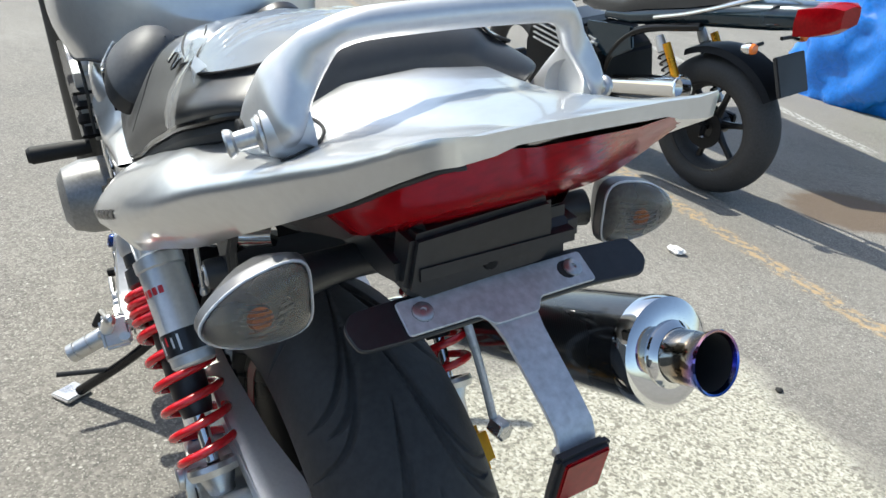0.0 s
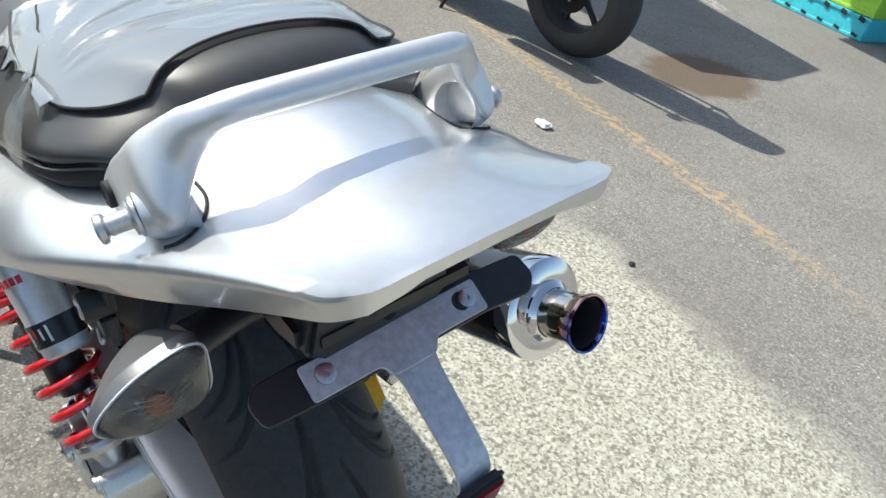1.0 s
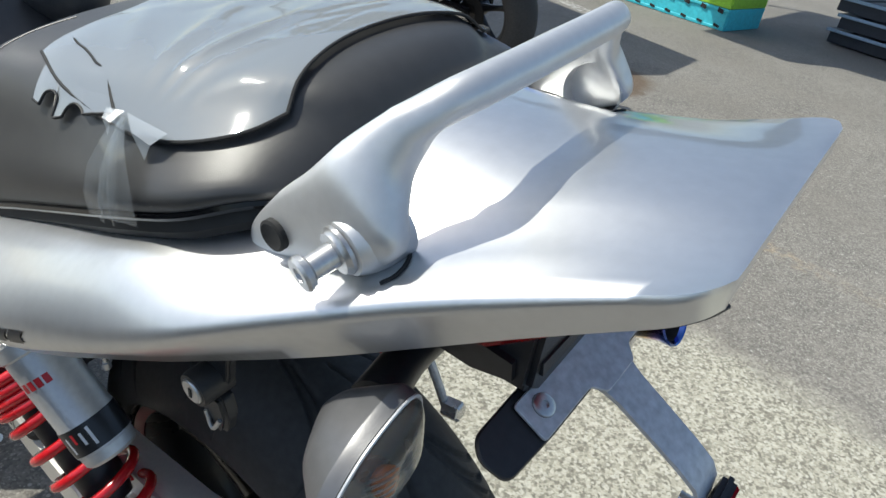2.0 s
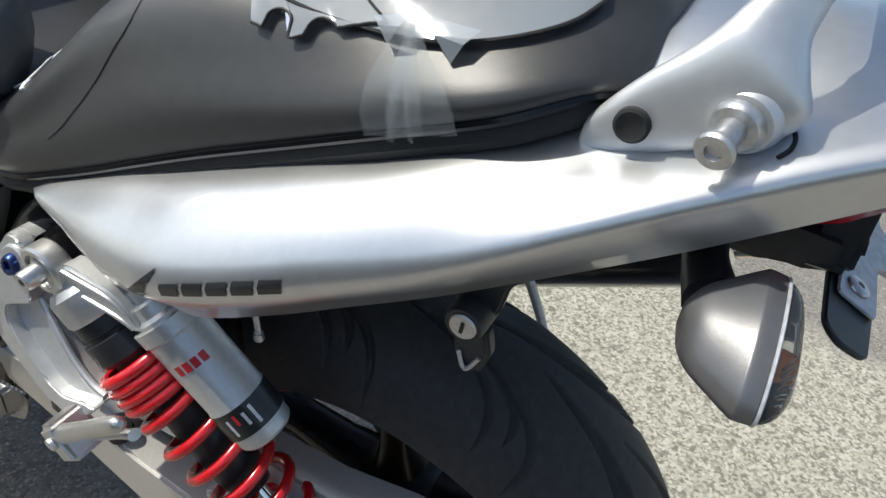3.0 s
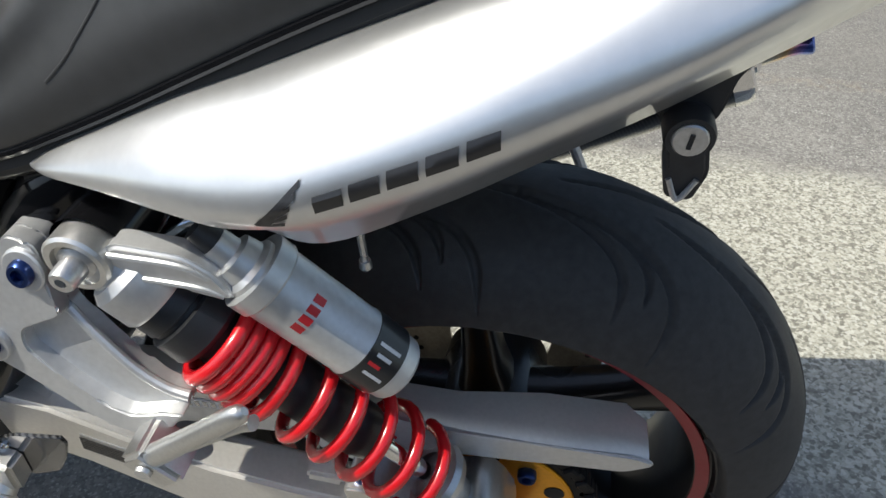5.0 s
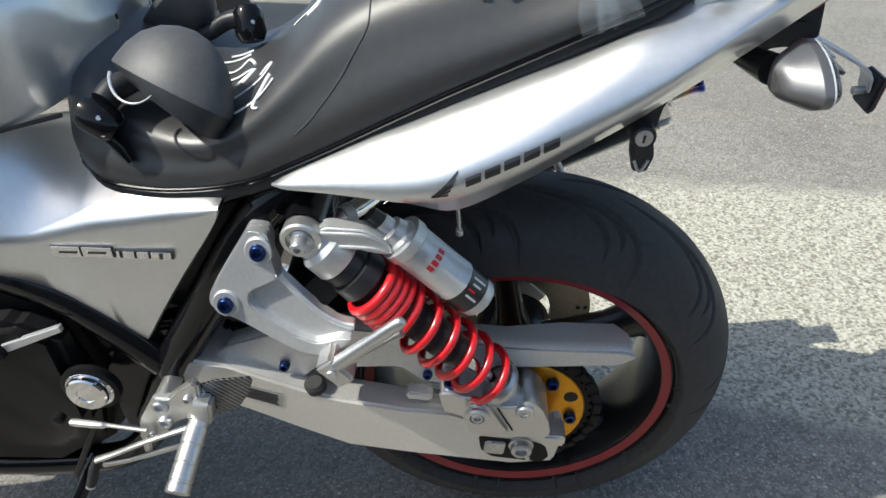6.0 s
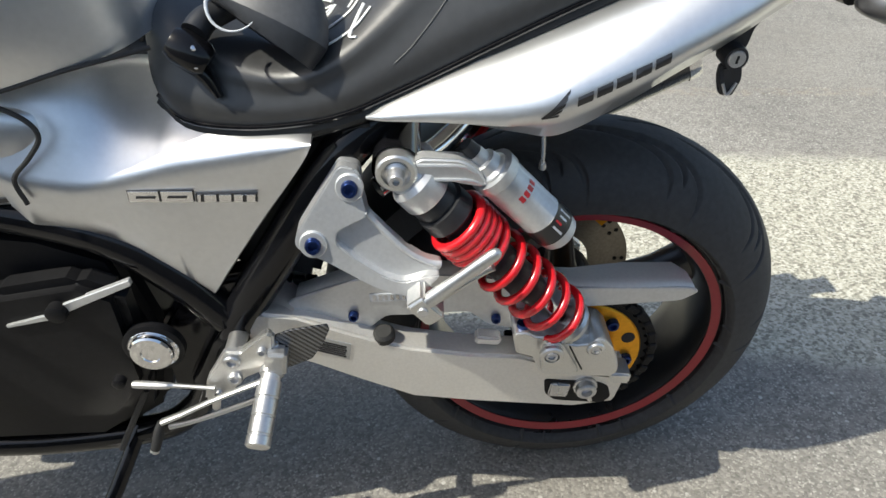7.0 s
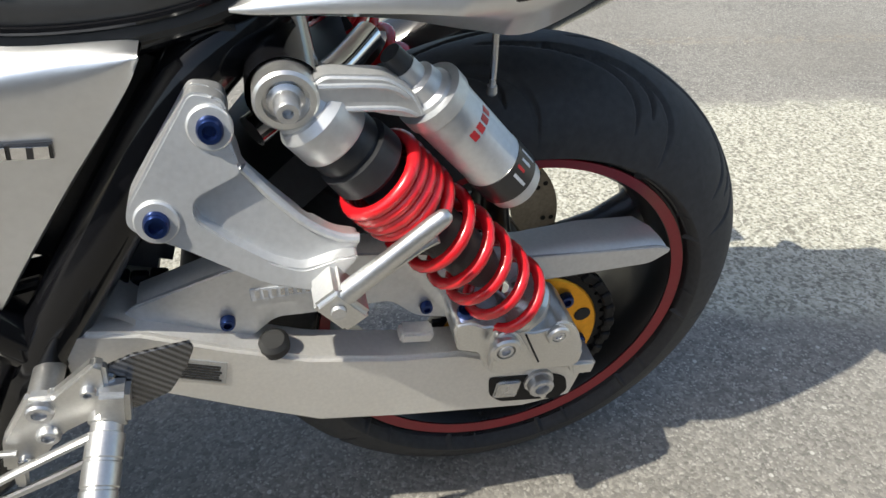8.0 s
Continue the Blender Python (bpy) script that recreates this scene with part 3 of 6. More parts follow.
# chain
for a, b in (((0.02, 0.108), (-0.52, 0.185)), ((0.02, -0.108), (-0.52, 0.10))):
    n = 34
    bm = bmesh.new()
    for k in range(n):
        f = (k + 0.5) / n
        x, z = a[0] + (b[0] - a[0]) * f, a[1] + (b[1] - a[1]) * f
        add_box(bm, (x, -0.106, z), (0.0150, 0.018 if k % 2 else 0.012, 0.013), (0, math.degrees(math.atan2(-(b[1] - a[1]), b[0] - a[0])), 0), 0.002, 1)
    part("chain_run", bm, ENGINE, bike)


bm = bmesh.new()
for k in range(30):
    a = radians(-88 + 176 * k / 29)
    add_box(bm, (0.1085 * math.cos(a) + 0.004, -0.106, 0.1085 * math.sin(a)), (0.0125, 0.019 if k % 2 else 0.013, 0.0118), (0, 90 - math.degrees(a), 0), 0.002, 1)
part("chain_wrap", bm, ENGINE, bike)


# shock absorbers
def shock(y, left=True):
    top, low = Vector((-0.223, y, 0.372)), Vector((-0.001, y * 0.90, 0.082))
    d = (low - top).normalized()
    length = (low - top).length
    s = part("shock_absorber", lathe([(0.020, 0.0), (0.020, 0.024), (0.026, 0.0285), (0.048, 0.0290), (0.051, 0.027), (0.051, 0)], top, d, 36), CAST, bike, "aluminium shock absorber with a red coil spring")
    out = -1 if left else 1
    part("top_eye", tube([(*top, 0.0205), (*(top + d * 0.012), 0.0220), (*(top + d * 0.030), 0.0260)], seg=28, n=3, flat=0.85, up=(0, 1, 0)), CAST, s)
    part("eye_bush", lathe([(-0.016, 0.0), (-0.016, 0.0215), (0.017, 0.0215), (0.019, 0.0195), (0.019, 0.0155), (0.015, 0.0150), (0.015, 0)], top, (0, out, 0), 32), MACHINED, s)
    part("mount_bolt", lathe([(0, 0.0125), (0.017, 0.0125), (0.019, 0.0090), (0.032, 0.0082), (0.034, 0.0070), (0.034, 0.0036), (0.028, 0.0036), (0.028, 0)], top, (0, out, 0), 24), STEEL, s, "bright mounting stud")
    part("preload_collar", lathe([(0.049, 0.026), (0.052, 0.0270), (0.064, 0.0270), (0.065, 0.0255), (0.068, 0.0255), (0.069, 0.0300), (0.088, 0.0310), (0.092, 0.028), (0.092, 0)], top, d, 36), BLACK, s, "black threaded preload collar")
    part("damper_rod", lathe([(0.09, 0.0), (0.09, 0.008), (length - 0.03, 0.008), (length - 0.03, 0)], top, d, 20), CHROME, s)
    part("damper_tube", lathe([(0.09, 0.022), (0.235, 0.022), (0.257, 0.017), (0.257, 0)], top, d, 24), BLACK, s)
    part("lower_eye", lathe([(length - 0.045, 0.0), (length - 0.045, 0.020), (length - 0.036, 0.022), (length - 0.020, 0.016), (length + 0.012, 0.015), (length + 0.014, 0)], top, d, 28), MACHINED, s)
    part("spring_seat", lathe([(length - 0.050, 0.020), (length - 0.050, 0.031), (length - 0.044, 0.033), (length - 0.036, 0.030), (length - 0.036, 0.018)], top, d, 32), MACHINED, s)
    m = axis_frame(top, d)
    n, turns = 230, 9.6
    start, stop = 0.092, length - 0.050
    pts = []
    for k in range(n + 1):
        g = k / n * turns
        # four close-wound coils at the top, open ones below
        along = start + 0.005 + (stop - start - 0.010) * (0.0475 * min(g, 4.0) + 0.81 * max(0.0, g - 4.0) / (turns - 4.0))
        u = g * math.tau + 0.6
        pts.append(tuple(m @ Vector((along, 0.0345 * math.cos(u), 0.0345 * math.sin(u)))))
    part("coil_spring", tube(pts, 0.0055, 12, 1), RED, s, "glossy red coil spring")
    if left:
        ctop, cbot = Vector((-0.139, -0.171, 0.374)), Vector((-0.048, -0.160, 0.262))
        ca = (cbot - ctop).normalized()
        can = part("reservoir", lathe([(-0.006, 0.0), (-0.006, 0.010), (0.006, 0.0105), (0.008, 0.015), (0.018, 0.0165), (0.021, 0.020), (0.026, 0.0205), (0.030, 0.0235), (0.040, 0.0250), (0.108, 0.0250), (0.109, 0.0256), (0.138, 0.0256), (0.139, 0.0245), (0.148, 0.0240), (0.151, 0.0215), (0.151, 0)], ctop, ca, 40), CAST, s, "silver gas reservoir with dark and red printing")
        part("valve_cap", lathe([(-0.020, 0.0), (-0.020, 0.008), (-0.004, 0.0095), (-0.002, 0.007)], ctop, ca, 20), BLACK, can)
        part("dark_band", lathe([(0.110, 0.0258), (0.1102, 0.0262), (0.1362, 0.0262), (0.1364, 0.0258)], ctop, ca, 40), INK, can, "dark printed band")
        mm = axis_frame(ctop, ca)

        def wrap(a0, a1, u0, u1, r=0.0265):
            """A small printed patch on the round reservoir."""
            rows = [[tuple(mm @ Vector((a, r * math.cos(u), r * math.sin(u)))) for u in (u0 + (u1 - u0) * q / 4 for q in range(5))] for a in (a0, a1)]
            return skin(rows)

        base = math.pi * 0.5
        view = mm.to_3x3().inverted() @ Vector((0.15, -0.8, 0.6))
        base = math.atan2(view.z, view.y)
        for k in range(4):
            part("print_bar", wrap(0.058, 0.0665, base - 0.72 + 0.30 * k, base - 0.50 + 0.30 * k, 0.0253), REDINK, can, "red lettering")
        for k, mk in enumerate((PLATE, PLATE, REDINK, PLATE)):
            part("print_bar", wrap(0.114 + 0.002 * (k % 2), 0.132 - 0.004 * (k % 3), base - 0.66 + 0.28 * k, base - 0.56 + 0.28 * k, 0.0265), mk, can)
        part("reservoir_arm", plate([(-0.212, 0.372), (-0.200, 0.386), (-0.155, 0.381), (-0.138, 0.368), (-0.128, 0.346), (-0.148, 0.351), (-0.178, 0.358), (-0.204, 0.352)], -0.190, -0.171, 0.003, 0.008), CAST, s)
        part("arm_rib", tube([(-0.202, -0.190, 0.378), (-0.158, -0.190, 0.374), (-0.142, -0.189, 0.364)], 0.0022, 8, 4), CAST, s)
        part("arm_rib", tube([(-0.196, -0.190, 0.361), (-0.152, -0.190, 0.357), (-0.136, -0.189, 0.350)], 0.0022, 8, 4), CAST, s)
        part("clamp_ring", lathe([(0.024, 0.0205), (0.024, 0.0270), (0.036, 0.0270), (0.038, 0.0250)], ctop, ca, 36), CAST, s)
    return s


shock(-0.177)
shock(0.177, False)
part("shock_mount", lathe([(-0.03, 0.026), (0.33, 0.026)], (-0.223, -0.150, 0.370), (0, 1, 0), 24), GLOSS, bike)

# pillion peg bracket: it leans in towards its top
BACK = [(-0.3359, 0.3067), (-0.2835, 0.3761), (-0.274, 0.375), (-0.2627, 0.3698), (-0.2609, 0.3599), (-0.263, 0.3454), (-0.2591, 0.3272)]
FLOOR = [(-0.2585, 0.3197), (-0.2427, 0.2989), (-0.2202, 0.2749), (-0.1992, 0.2615), (-0.1829, 0.2573)]
FOOTING = [(-0.1833, 0.2500), (-0.2024, 0.2308), (-0.220, 0.2252), (-0.2518, 0.2359), (-0.3046, 0.2718), (-0.3346, 0.2873), (-0.3391, 0.2944)]
peg = part("peg_bracket", plate(BACK + FLOOR + FOOTING, -0.190, -0.176, 0.002, 0.006), CAST, bike, "satin aluminium pillion peg bracket with blue bolts")
part("face", plate(BACK + [(-0.2585, 0.3197), (-0.2924, 0.3059), (-0.2938, 0.2915), (-0.2702, 0.2700), (-0.2453, 0.2515), (-0.2259, 0.2440), (-0.2004, 0.2500)] + FOOTING, -0.201, -0.188, 0.0042, 0.006, 2), CAST, peg)
part("rib", tube([(x, -0.191, z) for x, z in FLOOR], 0.0036, 10, 5), CAST, peg)
for x, z in ((-0.2735, 0.3540), (-0.3190, 0.2950)):
    part("washer", lathe([(0, 0.0), (0, 0.0150), (0.003, 0.0150), (0.004, 0.0138), (0.004, 0)], (x, -0.2000, z), (0, -1, 0), 28), CAST, peg)
    socket_bolt((x, -0.2025, z), (0, -1, 0), 0.0088, 0.007, BLUE, peg)
A, Z = Vector((-0.2020, -0.2370, 0.2330)), Vector((-0.1240, -0.2310, 0.2915))
along = (Z - A).normalized()
pp = part("pillion_peg", tube([(*A, 0.0095), (*(A + along * 0.012), 0.0090), (*(A + along * 0.05), 0.0080), (*(Z - along * 0.012), 0.0078), (*Z, 0.0066), (*(Z + along * 0.004), 0.0030)], seg=14, n=3, flat=0.85, up=(0, 1, 0)), MACHINED, bike, "folded silver pillion foot peg")
part("knuckle", box((-0.2030, -0.2280, 0.2240), (0.026, 0.034, 0.040), (0, -37, 0), 0.004, 3), MACHINED, pp)
part("pivot", lathe([(0, 0.0), (0, 0.0062), (0.003, 0.0055), (0.003, 0)], (-0.2060, -0.2455, 0.2270), (0, -1, 0), 16), STEEL, pp)
part("under_arm", tube([(-0.1980, -0.2180, 0.2160, 0.0080), (-0.1720, -0.2200, 0.2340, 0.0060), (-0.1400, -0.2200, 0.2560, 0.0050), (-0.1270, -0.2200, 0.2640, 0.0062)], seg=12, n=3, flat=0.8), MACHINED, pp)
LEANIN = Matrix(((1, 0, 0, 0), (0, 1, 0.27, -0.27 * 0.2955), (0, 0, 1, 0), (0, 0, 0, 1)))
for piece in (peg, *peg.children):
    piece.data.transform(LEANIN)
# black tubular frame
frm = part("frame", tube([(-0.225, -0.112, 0.408), (-0.285, -0.136, 0.364), (-0.370, -0.146, 0.250), (-0.450, -0.150, 0.135), (-0.505, -0.148, 0.040)], 0.026, 16, 6), GLOSS, bike, "gloss black tubular frame")
part("seat_rail", tube([(-0.48, -0.145, 0.365), (-0.34, -0.142, 0.395), (-0.24, -0.138, 0.420), (-0.05, -0.125, 0.475), (0.16, -0.10, 0.555)], 0.014, 12, 5), GLOSS, frm)
part("front_tube", tube([(-0.455, -0.150, 0.150), (-0.510, -0.152, 0.235), (-0.575, -0.152, 0.295), (-0.700, -0.140, 0.330)], 0.024, 14, 5), GLOSS, frm)
part("pivot_plate", prism([(-0.420, 0.215), (-0.395, 0.150), (-0.440, 0.055), (-0.500, 0.000), (-0.560, 0.010), (-0.550, 0.130), (-0.500, 0.200)], -0.150, -0.110, 0.008, 3), GLOSS, frm)
part("lower_tube", tube([(-0.500, -0.145, 0.050), (-0.545, -0.140, -0.030), (-0.640, -0.135, -0.085), (-0.900, -0.130, -0.095), (-1.10, -0.12, -0.02)], 0.021, 14, 5), GLOSS, frm)
part("frame_right", tube([(-0.205, 0.140, 0.445), (-0.370, 0.146, 0.250), (-0.505, 0.148, 0.040)], 0.026, 14, 6), GLOSS, frm)
part("grommet", lathe([(0, 0.020), (0.012, 0.020), (0.016, 0.016), (0.016, 0)], (-0.262, -0.132, 0.392), (0, -1, 0), 24), SOFT, frm)
part("inner_fender", skin([[(r * math.cos(a), y, r * math.sin(a)) for y, r in ((-0.118, 0.318), (-0.100, 0.350), (-0.05, 0.366), (0.05, 0.366), (0.100, 0.350), (0.118, 0.318))] for a in (radians(116 + 6 * k) for k in range(10))]), BLACK, frm)
part("battery_box", box((-0.40, 0, 0.30), (0.20, 0.22, 0.22), (0, 20, 0), 0.012), BLACK, frm)

# tail cowl
# x, lower edge y z, crease y z, upper edge y z, deck rise at the middle
TAIL = [
    (-0.250, 0.160, 0.418, 0.164, 0.421, 0.157, 0.423, 0.000),
    (-0.232, 0.164, 0.4165, 0.174, 0.424, 0.156, 0.433, 0.000),
    (-0.190, 0.170, 0.4160, 0.188, 0.430, 0.156, 0.450, 0.000),
    (-0.145, 0.178, 0.4140, 0.204, 0.436, 0.156, 0.468, 0.000),
    (-0.100, 0.188, 0.408, 0.216, 0.441, 0.156, 0.484, 0.000),
    (-0.060, 0.194, 0.406, 0.221, 0.452, 0.156, 0.499, 0.000),
    (0.000, 0.185, 0.4290, 0.2150, 0.4730, 0.156, 0.5210, 0.000),
    (0.050, 0.175, 0.4525, 0.2060, 0.4940, 0.154, 0.5385, 0.000),
    (0.100, 0.161, 0.4735, 0.1945, 0.5150, 0.149, 0.5570, 0.006),
    (0.140, 0.151, 0.4940, 0.1830, 0.5350, 0.136, 0.566, 0.030),
    (0.180, 0.143, 0.5165, 0.1660, 0.5545, 0.118, 0.575, 0.043),
    (0.220, 0.132, 0.5380, 0.1460, 0.5715, 0.101, 0.589, 0.033),
    (0.260, 0.119, 0.5600, 0.1270, 0.5885, 0.083, 0.605, 0.018),
    (0.300, 0.1070, 0.5830, 0.1110, 0.6050, 0.067, 0.6190, 0.010),
    (0.335, 0.1000, 0.6045, 0.1020, 0.6215, 0.058, 0.6290, 0.005),
    (0.356, 0.0955, 0.6170, 0.0980, 0.6315, 0.053, 0.6350, 0.002),
    (0.366, 0.0895, 0.6232, 0.0908, 0.6361, 0.048, 0.6378, 0.000),
    (0.3705, 0.0800, 0.6248, 0.0810, 0.6368, 0.042, 0.6385, 0.000),
]


def tail_section(row):
    x, yb, zb, yc, zc, ys, zs, rise = row
    lift = min(0.030, 0.45 * (zc - zb))
    # the crease is well rounded at the front and sharpens towards the tail
    soft = (0.012 - 0.007 * min(1.0, max(0.0, (x - 0.04) / 0.12))) * min(1.0, (zc - zb) / 0.03)
    keys = [(0.0, zb + lift), (yb * 0.6, zb + lift * 0.95), (yb - 0.020, zb + lift * 0.35), (yb - 0.004, zb + 0.0004), (yb, zb), (yb + (yc - yb) * 0.45, zb + (zc - zb) * 0.40),
            (yc - 0.16 * soft, zc - soft), (yc, zc), (yc - 0.62 * soft, zc + soft), (yc + (ys - yc) * 0.30, zc + (zs - zc) * 0.52), (yc + (ys - yc) * 0.66, zc + (zs - zc) * 0.82), (ys, zs),
            (ys * 0.80, zs + rise * 0.45), (ys * 0.45, zs + rise * 0.9), (0.0, zs + rise)]
    left = [(x, -y, z) for y, z in keys]
    return left + [(x, y, z) for y, z in keys[-2:0:-1]]


tail = part("tail_cowl", skin([tail_section(r) for r in spline(TAIL, 5)], True, True), SILVER, bike, "silver metallic tail cowl with a broad flat end", crisp=55)
# dark marks on the flank: a wing shape and a bar of the lettering's size
cowl_tree = BVHTree.FromPolygons([v.co.copy() for v in tail.data.vertices], [tuple(p.vertices) for p in tail.data.polygons])


def on_cowl(x, z):
    """A place on the cowl's left side, a little proud of the paint."""
    hit = cowl_tree.ray_cast(Vector((x, -0.5, z)), Vector((0, 1, 0)))[0]
    return (x, hit.y - 0.0008, z)


def flank_mark(corners, name="emblem_bar"):
    (xa, za), (xb, zb), (xc, zc), (xd, zd) = corners
    rows = []
    for j in range(5):
        h = j / 4
        rows.append([on_cowl((xa + (xb - xa) * q / 6) * (1 - h) + (xd + (xc - xd) * q / 6) * h, (za + (zb - za) * q / 6) * (1 - h) + (zd + (zc - zd) * q / 6) * h) for q in range(7)])
    return part(name, skin(rows), INK, tail, "black printed mark")


# a fan of five blades and five blocks of the lettering's size
for k in range(5):
    f = k / 4
    ex, ez = -0.0560 - 0.0100 * f, 0.4640 - 0.0225 * f
    rx, rz = -0.0830 + 0.0030 * f, 0.4375 + 0.0005 * f
    flank_mark([(rx, rz), (ex, ez), (ex - 0.0006, ez - 0.0036 + 0.0010 * f), (rx + 0.0018, rz - 0.0010)], "emblem_blade")
for k in range(5):
    x0 = -0.0500 + 0.0174 * k
    z0 = 0.4480 + 0.395 * (x0 + 0.0486)
    flank_mark([(x0, z0 + 0.0008), (x0 + 0.0142, z0 + 0.0060), (x0 + 0.0142, z0 + 0.0152), (x0, z0 + 0.0100)])
part("lip_trim", tube([tuple((r[0], -r[1] + 0.004, r[2] - 0.001)) for r in TAIL[12:]], 0.0013, 8, 4), BLACK, tail)

# tail lamp under the deck
bm = skin([[(x, y, z) for y, z in ((-w, z1), (-w * 0.8, z0 + 0.004), (-w * 0.4, z0), (w * 0.4, z0), (w * 0.8, z0 + 0.004), (w, z1))] for x, w, z0, z1 in ((0.215, 0.066, 0.523, 0.542), (0.245, 0.104, 0.530, 0.557), (0.278, 0.109, 0.545, 0.575), (0.305, 0.103, 0.565, 0.591), (0.330, 0.098, 0.588, 0.606), (0.348, 0.094, 0.609, 0.618), (0.358, 0.089, 0.6180, 0.6215), (0.3650, 0.083, 0.6245, 0.6250))], False)
lamp = part("tail_lamp", bm, REDLENS, bike, "wide red tail lamp")
part("lamp_tray", skin([[(x, y, z) for y, z in ((-w, z0 + 0.03), (-w * 0.75, z0), (w * 0.75, z0), (w, z0 + 0.03))] for x, w, z0 in ((0.06, 0.10, 0.46), (0.16, 0.105, 0.495), (0.22, 0.09, 0.512), (0.275, 0.075, 0.536), (0.292, 0.068, 0.548))], False), BLACK, lamp)
under = part("rear_fender", prism([(-0.02, 0.420), (0.06, 0.446), (0.14, 0.482), (0.215, 0.500), (0.262, 0.498), (0.300, 0.508), (0.296, 0.540), (0.220, 0.548), (0.10, 0.510), (-0.02, 0.470)], -0.072, 0.072, 0.012, 3), BLACK, bike, "black plastic tail underside")

# grab rail: one casting, from a flat pointed foot into a round bar
FOOT = [(0.1545, 0.5775, 0.1535, 0.5735, 0.004, 0.1200), (0.158, 0.588, 0.158, 0.5665, 0.007, 0.1200), (0.176, 0.610, 0.195, 0.577, 0.0085, 0.1195), (0.1925, 0.6260, 0.2305, 0.591, 0.0095, 0.1175), (0.2015, 0.6365, 0.2450, 0.605, 0.0105, 0.1140), (0.2065, 0.6435, 0.2400, 0.6200, 0.011, 0.1080), (0.2140, 0.6515, 0.2355, 0.6320, 0.0105, 0.1000), (0.2220, 0.6595, 0.2375, 0.6460, 0.0098, 0.0920)]


def ring_of(c, e1, e2, n=24, k=2.5):
    out = []
    for q in range(n):
        u = q * math.tau / n
        a, b = math.cos(u), math.sin(u)
        g = (abs(a) ** k + abs(b) ** k) ** (-1 / k)
        out.append(tuple(c + e1 * (a * g) + e2 * (b * g)))
    return out


def rail_half(s):
    rows = []
    for xu, zu, xl, zl, thick, y in spline(FOOT, 5):
        up, low = Vector((xu, 0, zu)), Vector((xl, 0, zl))
        rows.append(ring_of((up + low) / 2 + Vector((0, s * y, 0)), (up - low) / 2, Vector((0, s * thick, 0.3 * thick))))
    return rows


def deck_point(x, y):
    """The cowl's upper surface under a place."""
    return (x, y, cowl_tree.ray_cast(Vector((x, y, 0.9)), Vector((0, 0, -1)))[0].z + 0.0004)


lean = Vector((-0.62, 0, 0.78))
bar = [(0.2345, 0.0835, 0.6585), (0.2400, 0.0730, 0.6630), (0.2430, 0.0570, 0.6650), (0.2445, 0.0300, 0.6660), (0.2450, 0.0, 0.6665)]
bar = [(x, -y, z) for x, y, z in bar] + [(x, y, z) for x, y, z in bar[-2::-1]]
bar = spline(bar, 5)
rings = rail_half(-1)
for i in range(len(bar)):
    way = (Vector(bar[min(i + 1, len(bar) - 1)]) - Vector(bar[max(i - 1, 0)])).normalized()
    e1 = (lean - way * lean.dot(way)).normalized()
    rings.append(ring_of(Vector(bar[i]), e1 * 0.0092, way.cross(e1) * 0.0092, 24, 2.2))
rings += rail_half(1)[::-1]
rail = part("grab_rail", skin(rings, True, True), RAILPAINT, bike, "satin silver cast grab rail with luggage hooks", 60)
for s in (-1, 1):
    part("boss", lathe([(-0.012, 0.0190), (0.000, 0.0186), (0.008, 0.0172), (0.013, 0.0155), (0.016, 0.0138), (0.0165, 0.0120), (0.0165, 0)], (0.2225, s * 0.1100, 0.6030), (-0.15, s, -0.14), 32), RAILPAINT, rail)
    part("plug", lathe([(-0.003, 0.0085), (0.0014, 0.0085), (0.0022, 0.0070), (0.0014, 0.0055), (0.0014, 0)], (0.1775, s * 0.1292, 0.5895), (0, s, 0), 24), SOFT, rail, "black rubber plug")
    part("luggage_hook", lathe([(0, 0.0), (0, 0.0122), (0.002, 0.0124), (0.003, 0.0112), (0.0045, 0.0106), (0.005, 0.0064), (0.017, 0.0060), (0.0185, 0.0082), (0.0215, 0.0090), (0.023, 0.0080), (0.023, 0.0040), (0.021, 0.0036), (0.021, 0)], (0.2195, s * 0.1255, 0.6005), (-0.22, s, -0.22), 24), STEEL, rail, "bright steel luggage hook")
    part("foot_gasket", tube([deck_point(x, s * y) for x, y in ((0.160, 0.1040), (0.180, 0.0960), (0.200, 0.0885), (0.222, 0.0885), (0.236, 0.0980), (0.2425, 0.107), (0.2430, 0.116), (0.2390, 0.122))], 0.0011, 8, 4), SOFT, rail, "thin black gasket")

# seat: rows of x, half width at the hem, hem z, half width at the shoulder, shoulder z, crown z
SEAT = [
    (-0.472, 0.080, 0.464, 0.062, 0.502, 0.512),
    (-0.464, 0.120, 0.438, 0.098, 0.510, 0.528),
    (-0.435, 0.144, 0.420, 0.122, 0.504, 0.530),
    (-0.380, 0.154, 0.413, 0.140, 0.474, 0.496),
    (-0.320, 0.158, 0.415, 0.152, 0.464, 0.482),
    (-0.270, 0.160, 0.424, 0.152, 0.481, 0.503),
    (-0.225, 0.158, 0.440, 0.146, 0.512, 0.540),
    (-0.180, 0.156, 0.458, 0.136, 0.548, 0.578),
    (-0.130, 0.155, 0.480, 0.130, 0.574, 0.602),
    (-0.070, 0.154, 0.506, 0.128, 0.590, 0.616),
    (0.000, 0.152, 0.534, 0.124, 0.602, 0.626),
    (0.070, 0.150, 0.562, 0.114, 0.614, 0.636),
    (0.120, 0.142, 0.580, 0.100, 0.622, 0.642),
    (0.152, 0.122, 0.592, 0.080, 0.622, 0.639),
    (0.170, 0.100, 0.590, 0.060, 0.612, 0.622),
    (0.176, 0.092, 0.575, 0.052, 0.586, 0.590),
]


